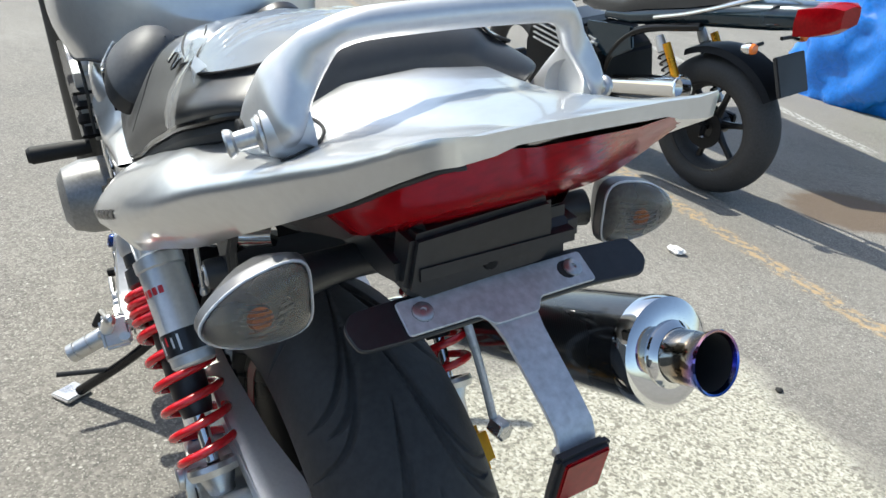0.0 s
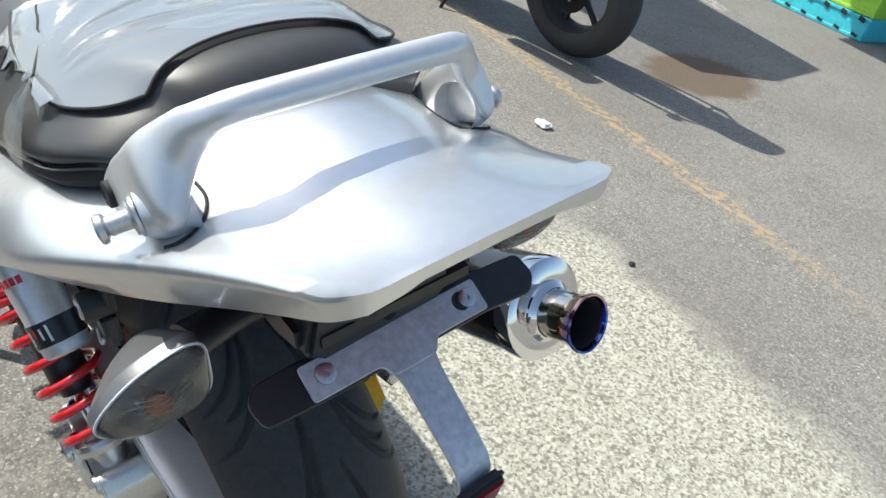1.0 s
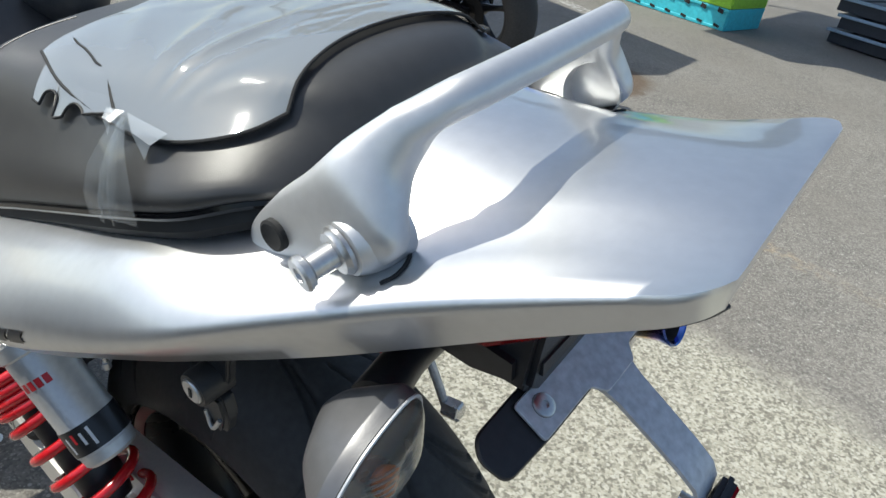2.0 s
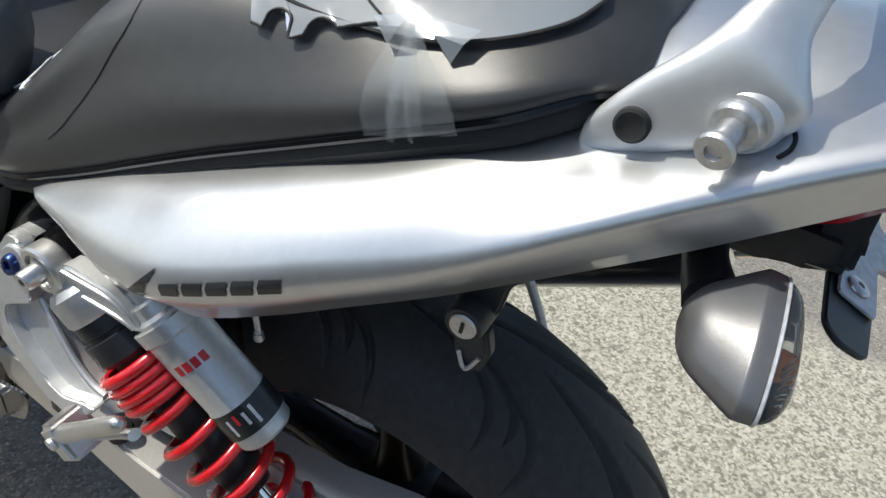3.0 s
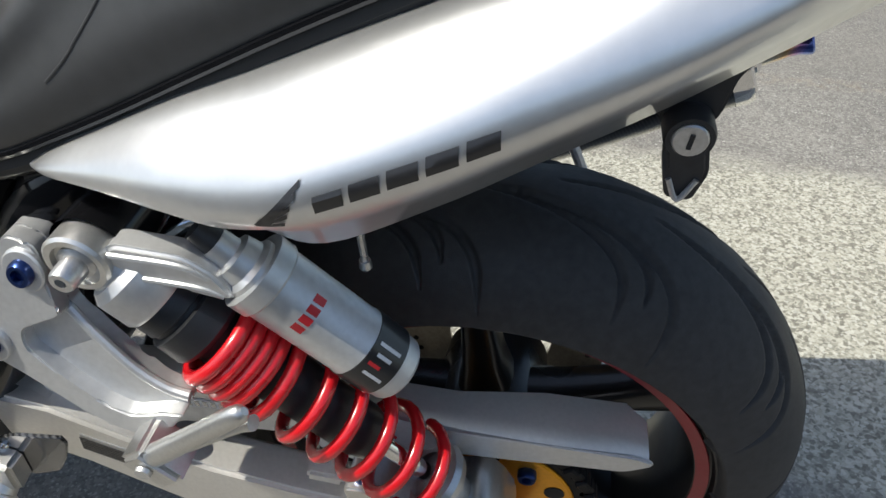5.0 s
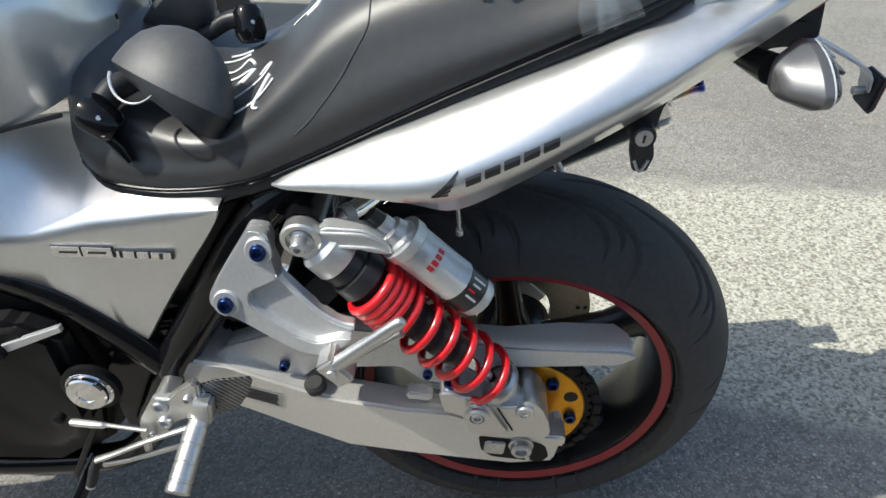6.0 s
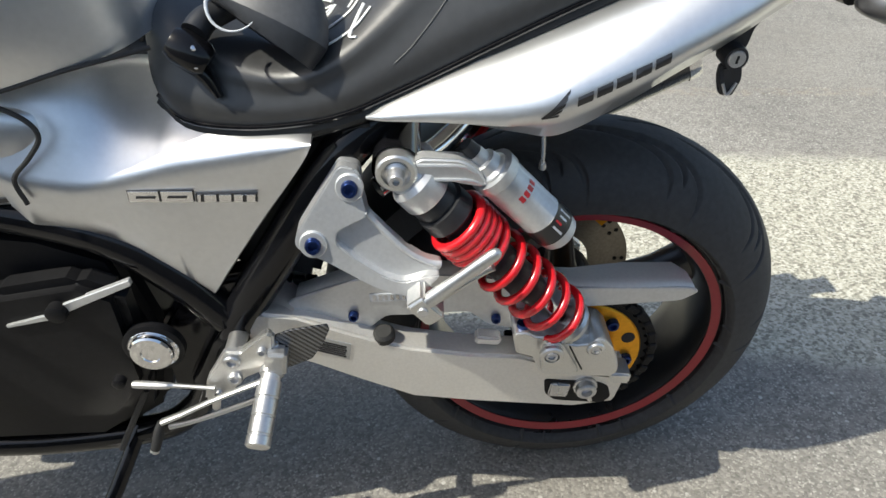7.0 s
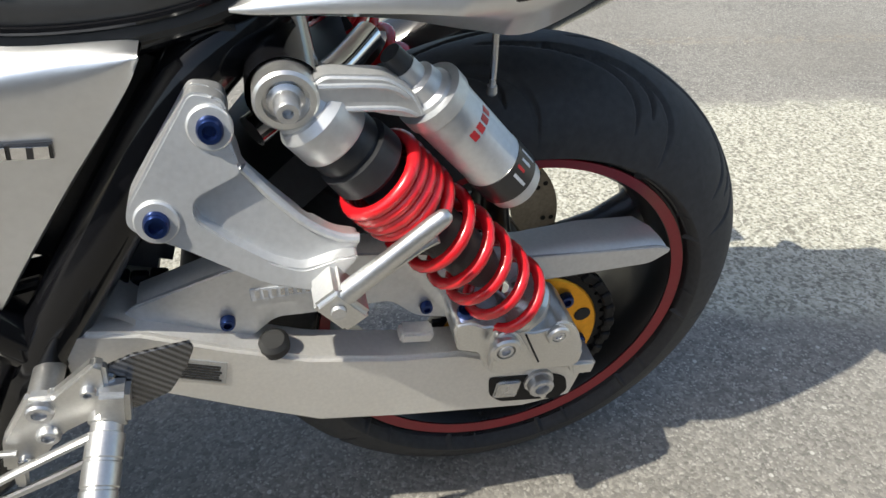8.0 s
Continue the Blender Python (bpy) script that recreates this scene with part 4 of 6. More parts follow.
def seat_section(r):
    x, yh, zh, ys, zs, zc = r
    keys = [(yh - 0.012, zh - 0.006), (yh, zh), (yh + 0.004, zh + (zs - zh) * 0.30), (ys + (yh - ys) * 0.62, zh + (zs - zh) * 0.66), (ys, zs), (ys * 0.80, zs + (zc - zs) * 0.62), (ys * 0.45, zs + (zc - zs) * 0.92), (0, zc)]
    left = [(x, -y, z) for y, z in keys]
    return left + [(x, y, z) for y, z in keys[-2::-1]]


rows = [[tuple(p) for p in spline(seat_section(r), 4)] for r in spline(SEAT, 8)]
seat = part("seat", skin(rows, False), VINYL, bike, "stepped black vinyl dual seat", crisp=60)
part("hem", tube([(r[0], -r[1] - 0.001, r[2] + 0.001) for r in SEAT[1:-1]], 0.0032, 8, 4), GLOSS, seat)
part("seat_pan", tube([(r[0], -r[1] + 0.006, r[2] - 0.008) for r in SEAT[1:-1]], 0.008, 8, 4), SOFT, seat)
part("front_cap", skin([[tuple(p) for p in spline(seat_section(SEAT[0]), 2)], [(-0.482, p[1] * 0.7, 0.48 + (p[2] - 0.48) * 0.6) for p in spline(seat_section(SEAT[0]), 2)]]), VINYL, seat)


tree = BVHTree.FromPolygons([v.co.copy() for v in seat.data.vertices], [tuple(p.vertices) for p in seat.data.polygons])


def seat_point(x, y, lift=0.0012):
    """The seat's surface under a place, a little proud of it."""
    hit = tree.ray_cast(Vector((x, y, 0.9)), Vector((0, 0, -1)))
    return (x, y, hit[0].z + lift) if hit[0] else (x, y, 0.5)


crease = [tree.find_nearest(Vector(p))[0] for p in spline([(-0.112, -0.060, 0.605), (-0.128, -0.097, 0.587), (-0.135, -0.131, 0.569), (-0.150, -0.137, 0.545), (-0.169, -0.144, 0.518), (-0.195, -0.150, 0.489), (-0.215, -0.153, 0.472)], 6)]
part("seam_piping", tube([tuple(p) for p in crease], 0.0009, 8, 1), VINYL, seat)

# white scrawl on the rider's part: loose strokes, not letters
STROKES = (((-0.287, -0.133), (-0.268, -0.134), (-0.250, -0.133), (-0.236, -0.126)), ((-0.251, -0.146), (-0.258, -0.140), (-0.252, -0.128), (-0.243, -0.112)), ((-0.289, -0.103), (-0.272, -0.102), (-0.256, -0.098), (-0.249, -0.084), (-0.255, -0.078), (-0.262, -0.088)), ((-0.323, -0.047), (-0.305, -0.048), (-0.290, -0.044), (-0.283, -0.050), (-0.292, -0.062), (-0.297, -0.070), (-0.286, -0.068), (-0.279, -0.052)), ((-0.328, -0.018), (-0.318, -0.026), (-0.308, -0.020), (-0.302, 0.000), (-0.290, -0.020), (-0.284, -0.034)), ((-0.340, 0.002), (-0.330, 0.004), (-0.318, 0.010), (-0.306, 0.020)), ((-0.330, 0.020), (-0.318, 0.026), (-0.306, 0.032)), ((-0.236, -0.019), (-0.222, -0.026), (-0.208, -0.040), (-0.198, -0.040), (-0.200, -0.054), (-0.212, -0.048)))
for line in STROKES:
    part("scrawl", tube([seat_point(*p[:2]) for p in spline([(x, y, 0) for x, y in line], 5)], 0.0019, 6, 1, 0.6), WHITE, seat, "white marker scrawl")

# side cover
# x, bottom z, crease z, top z, how far in the top reaches
COVER = [(-0.634, 0.342, 0.400, 0.469, 0.150), (-0.616, 0.312, 0.385, 0.471, 0.146), (-0.560, 0.293, 0.370, 0.472, 0.126), (-0.526, 0.276, 0.371, 0.464, 0.094), (-0.504, 0.226, 0.375, 0.460, 0.080), (-0.484, 0.180, 0.379, 0.456, 0.080), (-0.470, 0.180, 0.382, 0.446, 0.096), (-0.456, 0.196, 0.385, 0.432, 0.120), (-0.430, 0.232, 0.388, 0.420, 0.134), (-0.385, 0.292, 0.393, 0.414, 0.138), (-0.340, 0.350, 0.399, 0.412, 0.138), (-0.318, 0.380, 0.402, 0.410, 0.138), (-0.307, 0.399, 0.403, 0.406, 0.140)]


def cover_row(r):
    x, zb, zc, zt, yt = r
    w = min(1.0, (zt - zb) / 0.10)
    keys = [(0.150, zb + 0.001), (0.170, zb), (0.1755, zb + 0.004 * w), (0.1780, zb + (zc - zb) * 0.5), (0.1790, zc - 0.016 * w), (0.1783, zc - 0.007 * w), (0.1765, zc - 0.0005 * w), (0.1735, zc + 0.005 * w), (0.177 + (yt - 0.177) * 0.5, zc + (zt - zc) * 0.50), (yt + 0.006, zt - 0.004 * w), (yt, zt), (yt - 0.03, zt - 0.004)]
    return [(x, -y + 0.085 * max(0.0, zc - z), z) for y, z in keys]


cov = part("side_cover", skin([cover_row(r) for r in spline(COVER, 4)]), SILVER, bike, "silver side cover with a chrome model badge", 50)
def badge(x0, x1, z0, z1, mk=None, lift=0.0, parent=None):
    """A raised plate of the badge between two stations, following the cover's slant."""
    def at(x, z):
        return (x, -0.1790 + 0.080 * (0.385 - z) - lift - 0.0006, z)
    drop = lambda x: -0.070 * (x + 0.44)
    face = [at(x0 + 0.002, z1 + drop(x0)), at(x1 + 0.002, z1 + drop(x1)), at(x1, z0 + drop(x1)), at(x0, z0 + drop(x0))]
    return part("badge_bar", skin([[(p[0], p[1] + 0.008, p[2]) for p in face], face, [(p[0], p[1], p[2] - 0.00001) for p in face]], True, True), mk or CHROME, parent or cov)


badge(-0.5075, -0.4390, 0.3418, 0.3568, INK, 0.0006)
badge(-0.4380, -0.3740, 0.3412, 0.3522, INK, 0.0006)
shield = badge(-0.506, -0.475, 0.3426, 0.3560, None, 0.0026)
shield["label"] = "chrome model badge"
badge(-0.4725, -0.440, 0.3426, 0.3560, None, 0.0026)
badge(-0.4985, -0.478, 0.3475, 0.3505, INK, 0.0030, shield)
badge(-0.4660, -0.446, 0.3478, 0.3508, INK, 0.0030, shield)
for x0, x1 in ((-0.436, -0.4325), (-0.4290, -0.4165), (-0.4135, -0.4010), (-0.3980, -0.3760)):
    badge(x0, x1, 0.3420, 0.3514, None, 0.0024)
badge(-0.3890, -0.3850, 0.3425, 0.3512, INK, 0.0028, shield)
socket_bolt((-0.4760, -0.1615, 0.1960), (0, -1, 0.1), 0.0085, 0.0075, BLACK, cov, "bolt", "dark cover bolt")
# fuel injection side panel ahead of it
DUCT = [(0.350, 0.356, 0.034), (0.372, 0.372, 0.018), (0.400, 0.402, 0.010), (0.430, 0.436, 0.000), (0.462, 0.464, 0.008), (0.484, 0.480, 0.035)]
rows = []
for z0, z1, d in spline(DUCT, 5):
    edge = 1 - 0.5 * ((z1 - 0.415) / 0.07) ** 4
    rows.append([(p[0], p[1] + 0.052, p[2] - 0.014) for p in spline([(-0.80, -0.160 - 0.040 * edge, z0 + 0.006), (-0.72, -0.175 - 0.045 * edge, z0 + 0.003), (-0.64, -0.180 - 0.044 * edge, z1), (-0.590 - d, -0.178 - 0.036 * edge, z1 - 0.006), (-0.566 - d, -0.176 - 0.016 * edge, z1 - 0.010), (-0.560 - d, -0.160, z1 - 0.012)], 5)])
pan = part("air_duct_cover", skin(rows), SILVER, bike, "silver curved duct cover beside the tank", 50)
socket_bolt((-0.604, -0.164, 0.360), (0, -1, 0), 0.0065, 0.003, STEEL, pan)
part("print_bar", prism([(-0.675, 0.353), (-0.630, 0.356), (-0.630, 0.350), (-0.675, 0.347)], -0.1700, -0.1600, 0.0008, 1), INK, pan)
part("edge_seal", tube([(-0.640, -0.1835, 0.480), (-0.600, -0.1835, 0.468), (-0.572, -0.1835, 0.450), (-0.566, -0.1835, 0.430), (-0.585, -0.1835, 0.408), (-0.609, -0.1835, 0.385), (-0.608, -0.1835, 0.355)], 0.0026, 10, 5), SOFT, pan)

# tank: rows of x, half width low, z low, half width mid, z mid, crown z
TANK = [(-0.440, 0.004, 0.530, 0.003, 0.545, 0.548), (-0.446, 0.070, 0.508, 0.060, 0.556, 0.566), (-0.456, 0.120, 0.504, 0.112, 0.585, 0.612), (-0.480, 0.156, 0.499, 0.156, 0.592, 0.650), (-0.530, 0.178, 0.492, 0.182, 0.592, 0.690), (-0.620, 0.188, 0.474, 0.200, 0.582, 0.715), (-0.760, 0.188, 0.462, 0.205, 0.570, 0.725), (-0.900, 0.170, 0.455, 0.180, 0.560, 0.710), (-0.980, 0.100, 0.470, 0.110, 0.550, 0.670)]


def tank_section(r):
    x, yl, zl, ym, zm, zc = r
    keys = [(yl, zl), (ym, zl + (zm - zl) * 0.4), (ym, zm), (ym * 0.85, zm + (zc - zm) * 0.55), (ym * 0.5, zm + (zc - zm) * 0.9), (0, zc)]
    left = [(x, -y, z) for y, z in keys]
    return [tuple(p) for p in spline(left + [(x, y, z) for y, z in keys[-2::-1]], 3)]


part("fuel_tank", skin([tank_section([*r]) for r in spline(TANK, 4)]), SILVER, bike, "silver blue metallic fuel tank", crisp=60)
part("tank_seam", tube([(-0.445, -0.152, 0.501), (-0.520, -0.176, 0.493), (-0.620, -0.188, 0.474), (-0.780, -0.190, 0.462)], 0.0024, 8, 4), SOFT, bike)

# engine
eng = part("engine", prism([(-0.560, 0.260), (-0.640, 0.300), (-0.800, 0.330), (-0.980, 0.330), (-1.020, 0.200), (-0.980, 0.020), (-0.900, -0.080), (-0.680, -0.085), (-0.580, -0.020), (-0.540, 0.110)], -0.150, 0.150, 0.020, 3), ENGINE, bike, "black painted four cylinder engine")
# sump, radiator and headers: unseen parts added to fill out the bike's shadow
part("sump", prism([(-0.640, -0.070), (-0.700, -0.150), (-0.960, -0.150), (-1.040, -0.040), (-0.980, 0.020)], -0.125, 0.125, 0.015, 2), ENGINE, eng)
part("radiator", box((-1.135, 0, 0.335), (0.050, 0.380, 0.330), (0, 12, 0), 0.010), ENGINE, eng)
for k in range(4):
    y = -0.135 + 0.09 * k
    part("header", tube([(-1.000, y, 0.200), (-1.090, y, 0.170), (-1.115, y * 0.95, 0.060), (-1.070, y * 0.8, -0.080), (-0.960, y * 0.6, -0.140)], 0.021, 12, 4), STEEL, eng)
part("sprocket_cover", prism([(-0.555, 0.225), (-0.600, 0.252), (-0.700, 0.240), (-0.770, 0.200), (-0.780, 0.080), (-0.720, 0.010), (-0.620, 0.010), (-0.565, 0.075)], -0.190, -0.145, 0.012, 4), ENGINE, eng)
# pale metal strip paints the bevelled edge's specular glint on the black cover
part("cover_edge", prism([(-0.534, 0.2530), (-0.626, 0.2205), (-0.640, 0.2085), (-0.697, 0.1950), (-0.697, 0.1905), (-0.638, 0.2000), (-0.622, 0.2085), (-0.534, 0.2440)], -0.1935, -0.186, 0.001, 1), CAST, eng, "bright strip drawn for the glint on the cover's bevelled edge")
part("bolt_boss", lathe([(0, 0.012), (0.012, 0.012), (0.014, 0.009), (0.014, 0)], (-0.628, -0.190, 0.214), (0, -1, 0), 20), ENGINE, eng)
cap = part("pivot_cap", lathe([(0, 0.030), (0.004, 0.031), (0.006, 0.029), (0.006, 0.027), (0.012, 0.0262), (0.014, 0.024), (0.014, 0.012), (0.0125, 0.011), (0.0125, 0)], (-0.540, -0.190, 0.142), (0, -1, 0.05), 36), CHROME, eng, "chrome swingarm pivot cap")
part("ring", lathe([(0, 0.037), (0.010, 0.037), (0.012, 0.033), (0.012, 0.028)], (-0.540, -0.182, 0.142), (0, -1, 0), 36), ENGINE, eng)
part("alternator_cover", lathe([(0, 0.080), (0.050, 0.078), (0.085, 0.066), (0.098, 0.045), (0.100, 0)], (-0.900, -0.166, 0.130), (0, -1, 0), 36), CASEGREY, eng, "dull grey alternator cover")
part("crash_bobbin", lathe([(0, 0.0), (0, 0.014), (0.020, 0.016), (0.105, 0.017), (0.112, 0.012), (0.112, 0)], (-0.850, -0.188, 0.254), (0.02, -1, -0.02), 24), SOFT, eng, "black crash bobbin")
part("cylinder_block", box((-0.93, 0, 0.36), (0.22, 0.38, 0.16), (0, 12, 0), 0.015), CAST, eng)
for k in range(4):
    part("fin", box((-0.93, 0, 0.31 + 0.028 * k), (0.245, 0.40, 0.006), (0, 12, 0), 0.002), ENGINE, eng)

# front end, seen past the tank
FORK = mat("dark_grey_fork_paint", (0.075, 0.075, 0.072), 0.3, 0.42, 0, 0.25, 30)
fork = part("front_fork", tube([(-1.450, -0.178, -0.01), (-1.365, -0.178, 0.20), (-1.280, -0.178, 0.40), (-1.190, -0.178, 0.62)], 0.034, 16, 3), FORK, bike, "dark grey front fork")
part("fork_right", tube([(-1.420, 0.105, 0.10), (-1.330, 0.105, 0.30), (-1.190, 0.105, 0.66)], 0.027, 16, 3), GLOSS, fork)
part("fork_clamp", box((-1.20, 0, 0.62), (0.09, 0.27, 0.035), (0, -20, 0), 0.008), CAST, fork)
part("handlebar", tube([(-1.02, -0.38, 0.70), (-1.10, -0.24, 0.74), (-1.19, -0.08, 0.72), (-1.19, 0.08, 0.72), (-1.10, 0.24, 0.74), (-1.02, 0.38, 0.70)], 0.012, 12, 6), GLOSS, fork)
fw = part("front_wheel", lathe([(-0.03, 0.05), (0.03, 0.05), (0.03, 0.015), (-0.03, 0.015), (-0.03, 0.05)], (-1.515, 0, 0.0), (0, 1, 0), 32), RIMPAINT, bike, "black front wheel")
bm = bmesh.new()
rows = [[((0.235 + 0.06 * math.cos(u)) * math.cos(a) - 1.515, 0.06 * math.sin(u), (0.235 + 0.06 * math.cos(u)) * math.sin(a)) for u in (q * math.tau / 20 for q in range(20))] for a in (k * math.tau / 72 for k in range(73))]
bm.free()
part("front_tyre", skin(rows, True), RUBBER, fw)
for k in range(5):
    a = radians(72 * k)
    part("spoke", tube([(-1.515 + r * math.cos(a), 0, r * math.sin(a)) for r in (0.04, 0.12, 0.20)], 0.016, 10, 2), RIMPAINT, fw)
part("rim", lathe([(-0.05, 0.195), (-0.05, 0.215), (0.05, 0.215), (0.05, 0.195), (0.0, 0.185), (-0.05, 0.195)], (-1.515, 0, 0), (0, 1, 0), 64), RIMPAINT, fw)

# rear-set: plate, rider's peg, heel guard, shift lever and rod
rs = part("rearset", prism([(-0.448, 0.150), (-0.430, 0.148), (-0.392, 0.178), (-0.384, 0.172), (-0.390, 0.138), (-0.410, 0.112), (-0.436, 0.100), (-0.468, 0.062), (-0.492, 0.066), (-0.480, 0.104)], -0.214, -0.202, 0.003), MACHINED, bike, "machined aluminium rear-set footrest")
for x, z, r in ((-0.441, 0.136, 0.0105), (-0.444, 0.106, 0.0095), (-0.402, 0.150, 0.006), (-0.470, 0.078, 0.006)):
    socket_bolt((x, -0.213, z), (0, -1, 0), r, 0.007, STEEL, rs)
part("spacer", lathe([(0, 0.012), (0.06, 0.012)], (-0.441, -0.205, 0.136), (0, 1, 0), 20), MACHINED, rs)
heel = part("heel_guard", prism([(-0.393, 0.156), (-0.386, 0.163), (-0.366, 0.171), (-0.322, 0.176), (-0.320, 0.168), (-0.330, 0.146), (-0.348, 0.120), (-0.375, 0.108), (-0.396, 0.104)], -0.204, -0.2005, 0.0008, 1), CARBON, rs, "woven carbon heel guard")
for x, z in ((-0.388, 0.150), (-0.389, 0.118)):
    part("button", lathe([(0, 0.0055), (0.003, 0.005), (0.005, 0.002), (0.005, 0)], (x, -0.204, z), (0, -1, 0), 16), CHROME, rs)
rp = part("rider_peg", lathe([(0.000, 0.0), (0.000, 0.0150), (0.010, 0.0150), (0.011, 0.0125), (0.018, 0.0125), (0.019, 0.0148), (0.038, 0.0148), (0.039, 0.0138), (0.041, 0.0138), (0.042, 0.0148), (0.060, 0.0148), (0.061, 0.0138), (0.063, 0.0138), (0.064, 0.0148), (0.082, 0.0148), (0.083, 0.0138), (0.085, 0.0138), (0.086, 0.0150), (0.096, 0.0150), (0.098, 0.0125), (0.098, 0)], (-0.397, -0.208, 0.114), (-0.12, -0.86, -0.38), 28), MACHINED, bike, "knurled aluminium rider foot peg")
part("peg_mount", box((-0.389, -0.212, 0.130), (0.026, 0.022, 0.040), (0, 12, 0), 0.004), MACHINED, rp)
lev = part("shift_lever", tube([(-0.395, -0.228, 0.114, 0.0052), (-0.409, -0.230, 0.113, 0.0046), (-0.469, -0.236, 0.092, 0.0042), (-0.510, -0.239, 0.074, 0.0046), (-0.540, -0.241, 0.062, 0.0052)], seg=10, n=4, flat=0.7), MACHINED, bike, "bare aluminium gear lever")
part("lower_bar", tube([(-0.395, -0.226, 0.090, 0.0040), (-0.442, -0.232, 0.074, 0.0036), (-0.500, -0.238, 0.058, 0.0034), (-0.533, -0.241, 0.053, 0.0040)], seg=8, n=4), MACHINED, lev)
for x, z in ((-0.400, 0.101), (-0.470, 0.078)):
    part("bridge", box((x, -0.231, z), (0.010, 0.006, 0.022), (0, 15, 0), 0.002), MACHINED, lev)
part("toe_peg", tube([(-0.541, -0.239, 0.061, 0.0050), (-0.546, -0.245, 0.050, 0.0062), (-0.550, -0.251, 0.038, 0.0064), (-0.554, -0.256, 0.028, 0.0058)], seg=12, n=3), SOFT, lev, "black rubber toe peg")
part("toe_tip", lathe([(0, 0.0058), (0.003, 0.0058), (0.0045, 0.004), (0.0045, 0)], (-0.554, -0.256, 0.028), (-0.35, -0.45, -0.82), 14), MACHINED, lev)
part("shift_rod", tube([(-0.572, -0.214, 0.104, 0.0030), (-0.566, -0.214, 0.1035, 0.0050), (-0.530, -0.216, 0.1005, 0.0046), (-0.520, -0.216, 0.0998, 0.0030), (-0.470, -0.220, 0.0950, 0.0030)], seg=10, n=3), MACHINED, lev)
part("rod_joint", lathe([(0, 0.0), (0, 0.008), (0.010, 0.008), (0.012, 0.005), (0.012, 0)], (-0.588, -0.205, 0.106), (0, -1, 0), 16), ENGINE, lev)

# side stand
WM = BIKE.inverted()
def from_ground(x, y, z):
    return tuple(WM @ Vector((x, y, z)))


stand = part("side_stand", tube([from_ground(-0.640, -0.125, 0.225), from_ground(-0.690, -0.195, 0.130), from_ground(-0.770, -0.285, 0.018)], 0.011, 12, 4), GLOSS, bike, "black side stand set on the asphalt")
part("stand_foot", box(from_ground(-0.785, -0.302, 0.006), (0.055, 0.060, 0.010), (-LEAN, 0, 35), 0.003), STEEL, stand)
part("toe_bar", tube([from_ground(-0.722, -0.228, 0.092), from_ground(-0.720, -0.280, 0.098), from_ground(-0.720, -0.326, 0.103)], 0.0055, 10, 2), BLACK, stand)
part("stand_spring", tube([(-0.60, -0.15, 0.02), (-0.66, -0.17, -0.08)], 0.0045, 8, 2), BLACK, stand)

# registration plate bracket
SLOPE = Matrix.Translation((0.3015, 0, 0.4965)) @ pose(0, 0, 0, 0, 27, 0) @ pose(0, 0, 0, -90, 0, 90)
# outlines in the sheet: across the bike to the right, and up the slope
brk = part("plate_bracket", prism(rounded([(-0.112, 0.006), (-0.108, -0.012), (-0.066, -0.014), (0.070, -0.014), (0.112, -0.018), (0.124, -0.006), (0.120, 0.014), (0.060, 0.018), (-0.062, 0.017), (-0.104, 0.016)], 0.006), -0.0015, 0.0025, 0.001, 1, SLOPE), BLACK, bike, "black plate holder with a scuffed steel T bracket")
blockm = Matrix.Translation((0.280, 0, 0)) @ pose(0, 0, 0, 0, 0, 90)
part("mount_block", prism([(-0.070, 0.512), (-0.064, 0.550), (0.040, 0.556), (0.046, 0.518), (0.036, 0.506), (-0.058, 0.502)], -0.016, 0.010, 0.004, 2, blockm), BLACK, brk)
part("mount_screw", lathe([(0, 0.006), (0.002, 0.0055), (0.003, 0.003), (0.003, 0)], (0.2955, -0.008, 0.520), (1, 0, 0.3), 16), ENGINE, brk)
tb = part("t_plate", prism(rounded([(-0.076, 0.0125), (0.070, 0.0125), (0.070, -0.0125), (0.022, -0.0125), (0.015, -0.022), (-0.019, -0.022), (-0.026, -0.0125), (-0.076, -0.0125)], 0.003), -0.0046, -0.0022, 0.0006, 1, SLOPE), PLATE, brk, "scuffed steel T bracket")
for y in (-0.061, 0.057):
    slot = part("slot", lathe([(0, 0), (0, 0.0072), (0.0004, 0.0072), (0.0004, 0)], SLOPE @ Vector((y - 0.005 * (y > 0), -0.0045, 0.001)), SLOPE.to_3x3() @ Vector((0, -1, 0)), 20), SOFT, tb)
    part("screw", lathe([(0, 0.0), (0, 0.0072), (0.0015, 0.0068), (0.0024, 0.0050), (0.0024, 0.0022), (0.001, 0.002), (0.001, 0)], SLOPE @ Vector((y, -0.0046, 0.001)), SLOPE.to_3x3() @ Vector((0, -1, 0)), 18), STEEL, tb)
part("arm", skin([[(x - 0.0010, -w - 0.002 + o, z - 0.0012), (x + 0.0010, -w - 0.002 + o, z + 0.0012), (x + 0.0010, w - 0.002 + o, z + 0.0012), (x - 0.0010, w - 0.002 + o, z - 0.0012)] for x, z, w, o in ((0.314, 0.4905, 0.0185, 0.0), (0.322, 0.487, 0.0165, 0.0), (0.330, 0.4825, 0.015, 0.0), (0.350, 0.471, 0.0145, 0.0), (0.372, 0.458, 0.014, 0.0), (0.385, 0.449, 0.0138, 0.0), (0.390, 0.440, 0.0138, 0.0), (0.391, 0.426, 0.0138, 0.0))], True, True), PLATE, tb)
ref = part("reflector", box((0.3965, -0.005, 0.424), (0.009, 0.040, 0.042), (0, 8, 0), 0.003), BLACK, bike, "square red reflector in a black frame")
part("lens", box((0.4015, -0.005, 0.4245), (0.003, 0.033, 0.035), (0, 8, 0), 0.001), REDLENS, ref)
